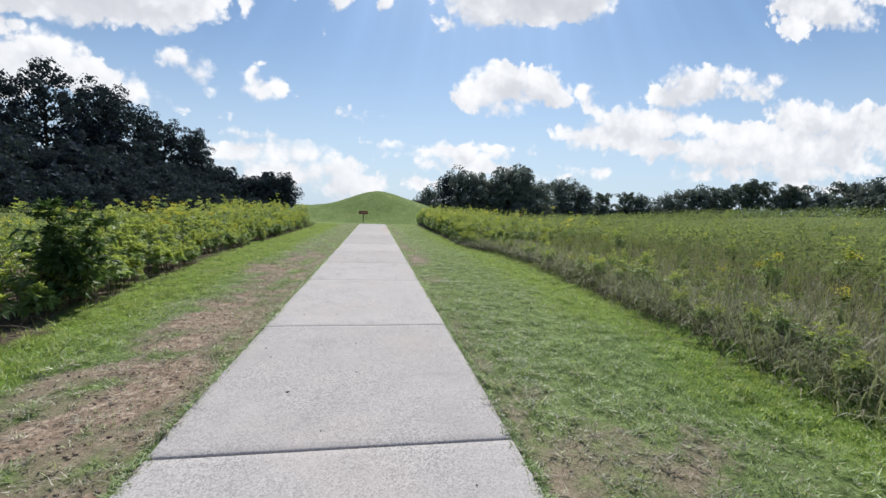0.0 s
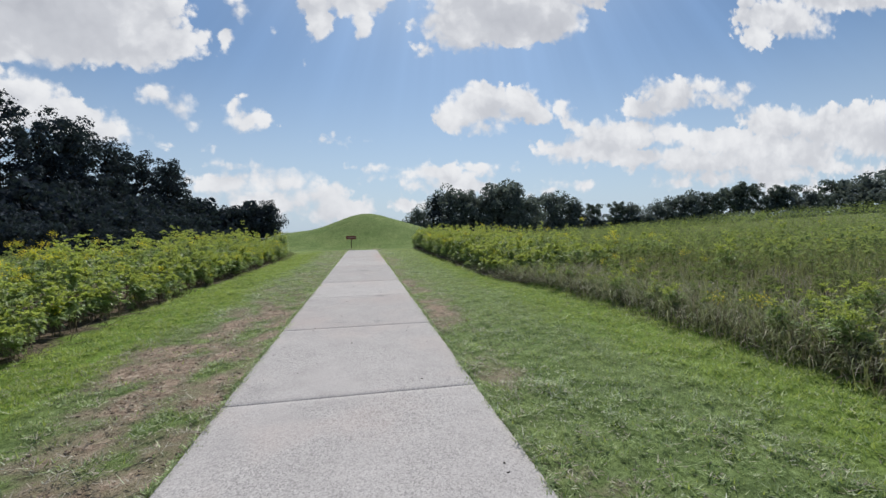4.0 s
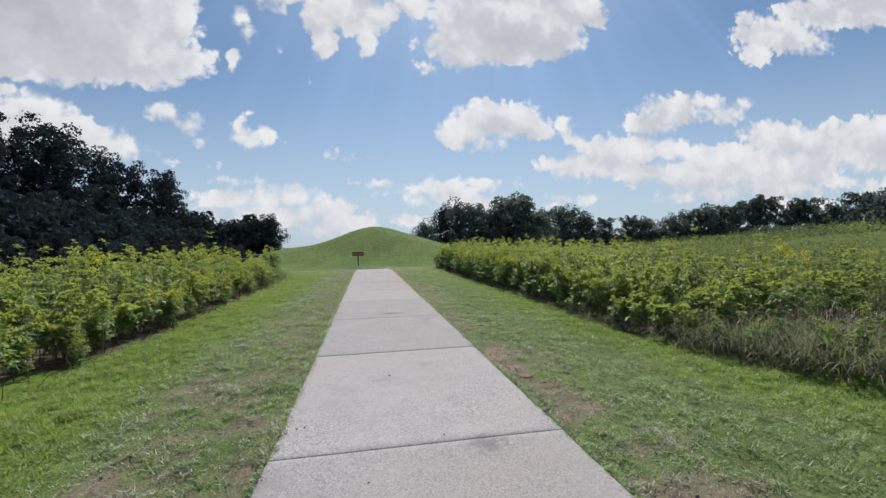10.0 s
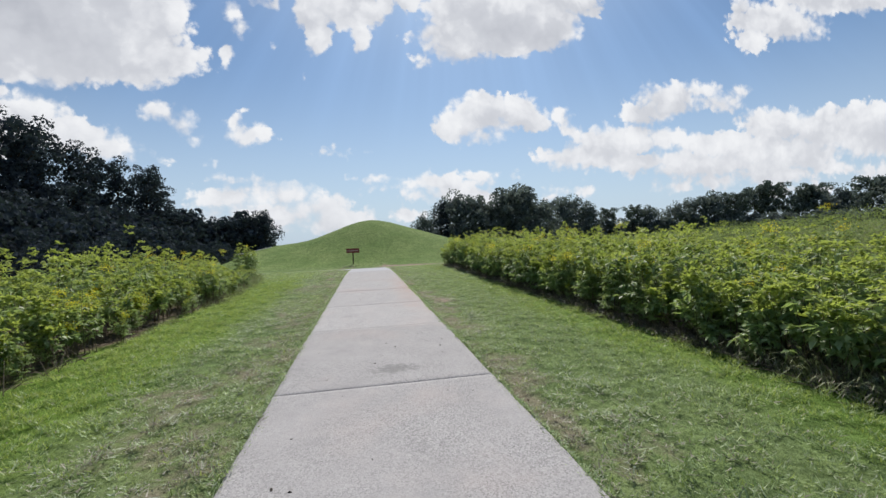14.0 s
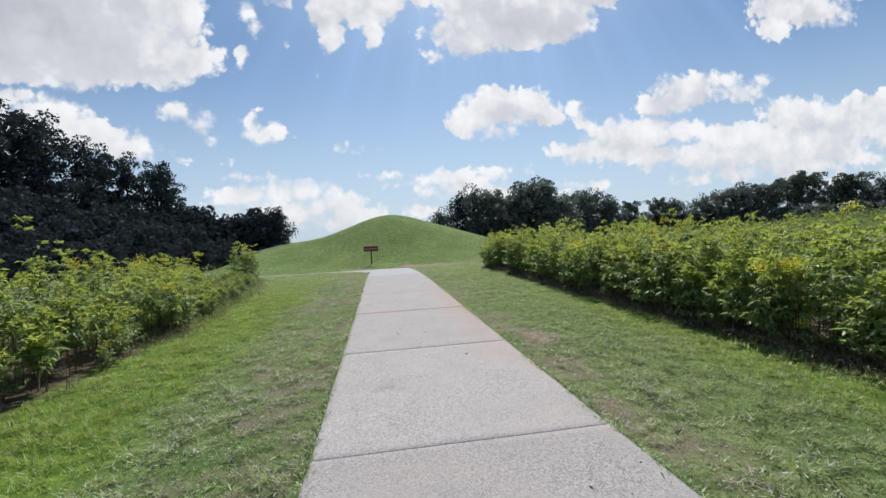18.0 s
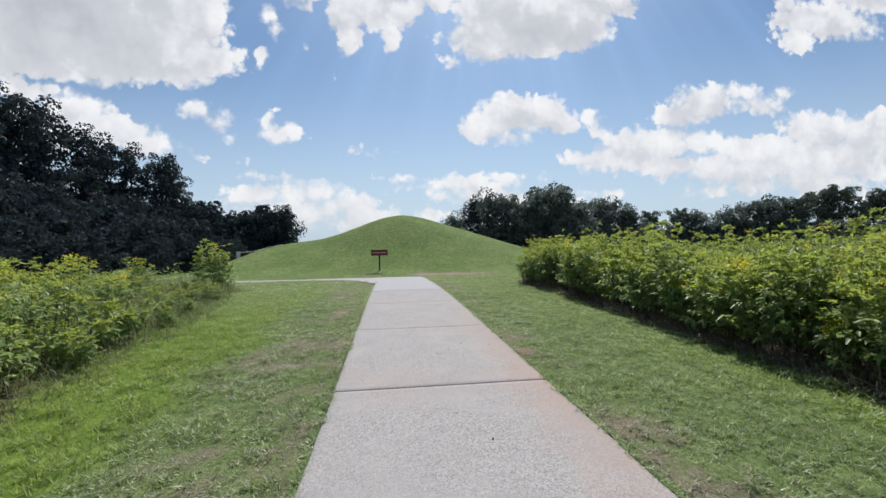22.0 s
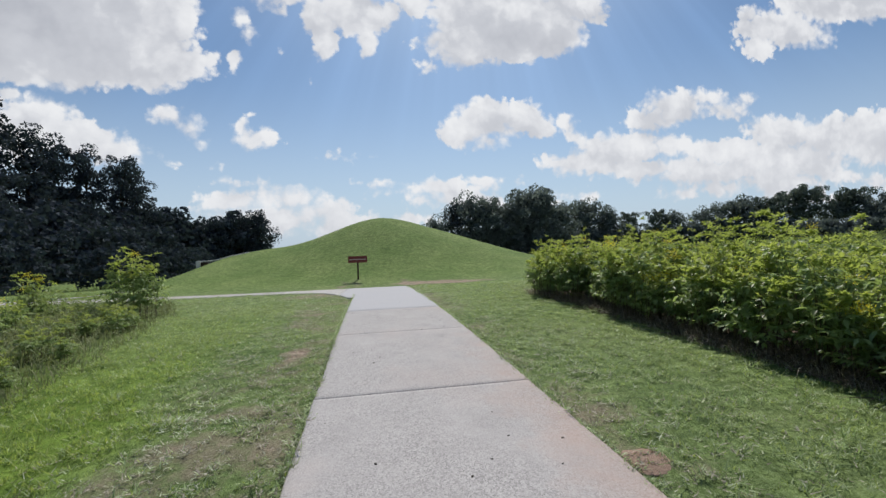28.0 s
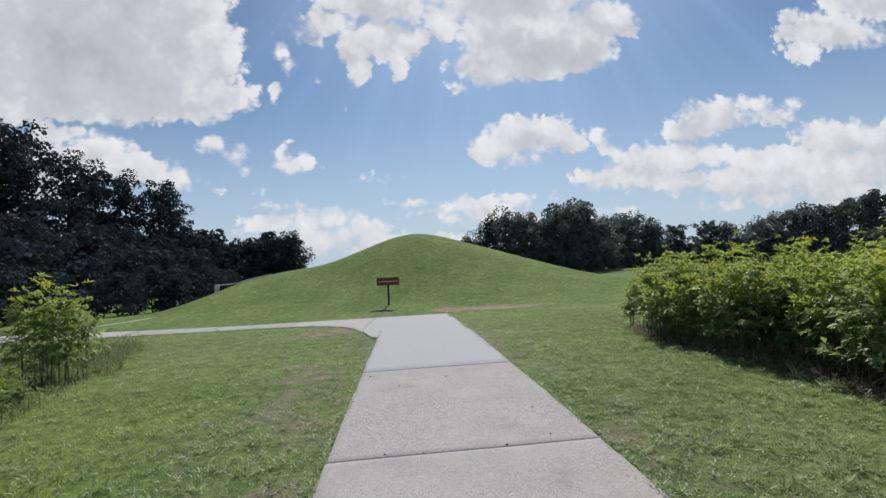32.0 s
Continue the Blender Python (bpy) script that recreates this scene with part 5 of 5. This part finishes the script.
def wing_wall(x, y):
    """A low upright slab of pale concrete with a coping that climbs the mound's shoulder, and a dark block painted as
    the shade under it.
    """
    z = gz(x, y)
    root = thing("wing_wall", "pale concrete wing wall with a coping, set into the mound's flank", "retaining wall", pose(x, y, z, 0, 0, 8))
    bm = bmesh.new()
    box(bm, -0.13, 0.13, -0.14, 0.14, -0.6, 0.5, 0.03)
    part("pier", bm, PALECON, root)
    line = [(0.0, 0.0, 0.42, 0.04), (0.35, 0.05, 0.46, 0.04)]
    for k in range(2, 9):
        a = Matrix.Rotation(radians(8), 2) @ Vector((0.4 * k, 0.12 * k))
        line.append((0.4 * k, 0.12 * k, max(0.46, gz(x + a.x, y + a.y) - z + 0.03), 0.04))
    tv, tf = tubes([line], 6)
    tagged(child(new("coping", mesh_from("coping", tv, tf, PALECON, True)), root), "rounded grey coping")
    # solid block whose dark colour stands in for the shade of the opening
    bm = bmesh.new()
    box(bm, 0.135, 0.6, 0.02, 0.22, -0.5, 0.36, 0.01)
    tagged(part("recess", bm, POSTWOOD_AND_SHADE, root), "solid dark block coloured as the shade under the coping")


wing_wall(-12.55, 58.9)


def notice(x, y):
    z = gz(x, y)
    root = thing("notice_post", "small white notice on a thin dark post by the woods", "sign", pose(x, y, z))
    bm = bmesh.new()
    box(bm, -0.03, 0.03, -0.02, 0.02, -0.3, 0.7, 0.004)
    part("post", bm, POSTWOOD_AND_SHADE, root)
    bm = bmesh.new()
    box(bm, -0.10, 0.10, -0.045, -0.022, 0.38, 0.74, 0.006)
    part("plate", bm, NOTICE, root, "white enamelled plate")


notice(-17.4, 63.5)

# ---- small things on the path ----


def chips():
    """Bark chips and pebbles strewn over the slabs, and a smear of red clay beside them."""
    rng = np.random.default_rng(55)
    for k in range(110):
        x, y = rng.uniform(-1.0, 1.0), rng.uniform(2.5, 40)
        r = rng.uniform(0.004, 0.011)
        bm = bmesh.new()
        bmesh.ops.create_icosphere(bm, subdivisions=1, radius=1.0, matrix=pose(0, 0, 0.35 * r, 0, 0, rng.uniform(0, 180)) @ Matrix.Diagonal((r * 1.5, r * 0.8, r * 0.45, 1)))
        for v in bm.verts:
            v.co *= 1 + 0.25 * rng.normal()
        me = bpy.data.meshes.new("bark_chip")
        bm.to_mesh(me)
        bm.free()
        me.materials.append(CHIP)
        ob = new("bark_chip", me)
        ob.location = (x, y, gz(x, y) + 0.011)
        tagged(ob, "small dark bark chip lying on the concrete path", "bark chip", "chips on the path")


chips()


def clay_heap(x, y, w):
    bm = bmesh.new()
    bmesh.ops.create_uvsphere(bm, u_segments=24, v_segments=12, radius=1.0)
    for v in bm.verts:
        n = noise.fractal(v.co * 2.3 + Vector((x, y, 0)), 1.0, 2.0, 4)
        v.co = Vector((v.co.x * w * (1 + 0.35 * n), v.co.y * w * 0.75 * (1 + 0.35 * n), max(-0.02, v.co.z * 0.010 * (1 + 0.5 * n))))
    me = bpy.data.meshes.new("clay_smear")
    bm.to_mesh(me)
    bm.free()
    for q in me.polygons:
        q.use_smooth = True
    me.materials.append(CLAY)
    ob = new("clay_smear", me)
    ob.location = (x, y, gz(x, y) - 0.004)
    tagged(ob, "low smear of loose reddish clay beside the path", "clay")


clay_heap(1.24, 29.4, 0.2)
clay_heap(1.32, 16.0, 0.07)


def clods():
    """Crumbs of dry clay lying on the worn patches."""
    rng = np.random.default_rng(66)
    bm = bmesh.new()
    bmesh.ops.create_icosphere(bm, subdivisions=1, radius=1.0)
    ball = np.array([v.co[:] for v in bm.verts])
    tri = np.array([[v.index for v in q.verts] for q in bm.faces])
    bm.free()
    n = 7000
    x, y = np.where(rng.uniform(0, 1, n) < 0.75, rng.uniform(-2.7, -1.15, n), rng.uniform(1.15, 2.6, n)), rng.uniform(0, 20, n)
    k = bare(x, y) > 0.5
    x, y = x[k][:2200], y[k][:2200]
    r = 0.003 + 0.011 * rng.uniform(0, 1, len(x)) ** 3
    shape = ball[None] * (1 + 0.28 * rng.normal(0, 1, (len(x), len(ball), 1))) * r[:, None, None] * (1.2, 0.9, 0.6)
    v = shape + np.stack([x, y, ground_z(x, y) - 0.004], 1)[:, None]
    f = tri[None] + (np.arange(len(x)) * len(ball))[:, None, None]
    stuff("clay_crumbs", v.reshape(-1, 3), f.reshape(-1, 3), CRUMB, "crumbs of dry brown clay on the worn lawn", "soil")


clods()
sv, sf = tubes([[(0, 0, 0.004, 0.003), (0.02, 0.06, 0.012, 0.0035), (0.015, 0.14, 0.006, 0.002)]], 5)
straw = new("straw", mesh_from("straw", sv, sf, NOTICE))
straw.location = (0.16, 7.13, 0.01)
tagged(straw, "short white straw lying on the concrete path", "straw")
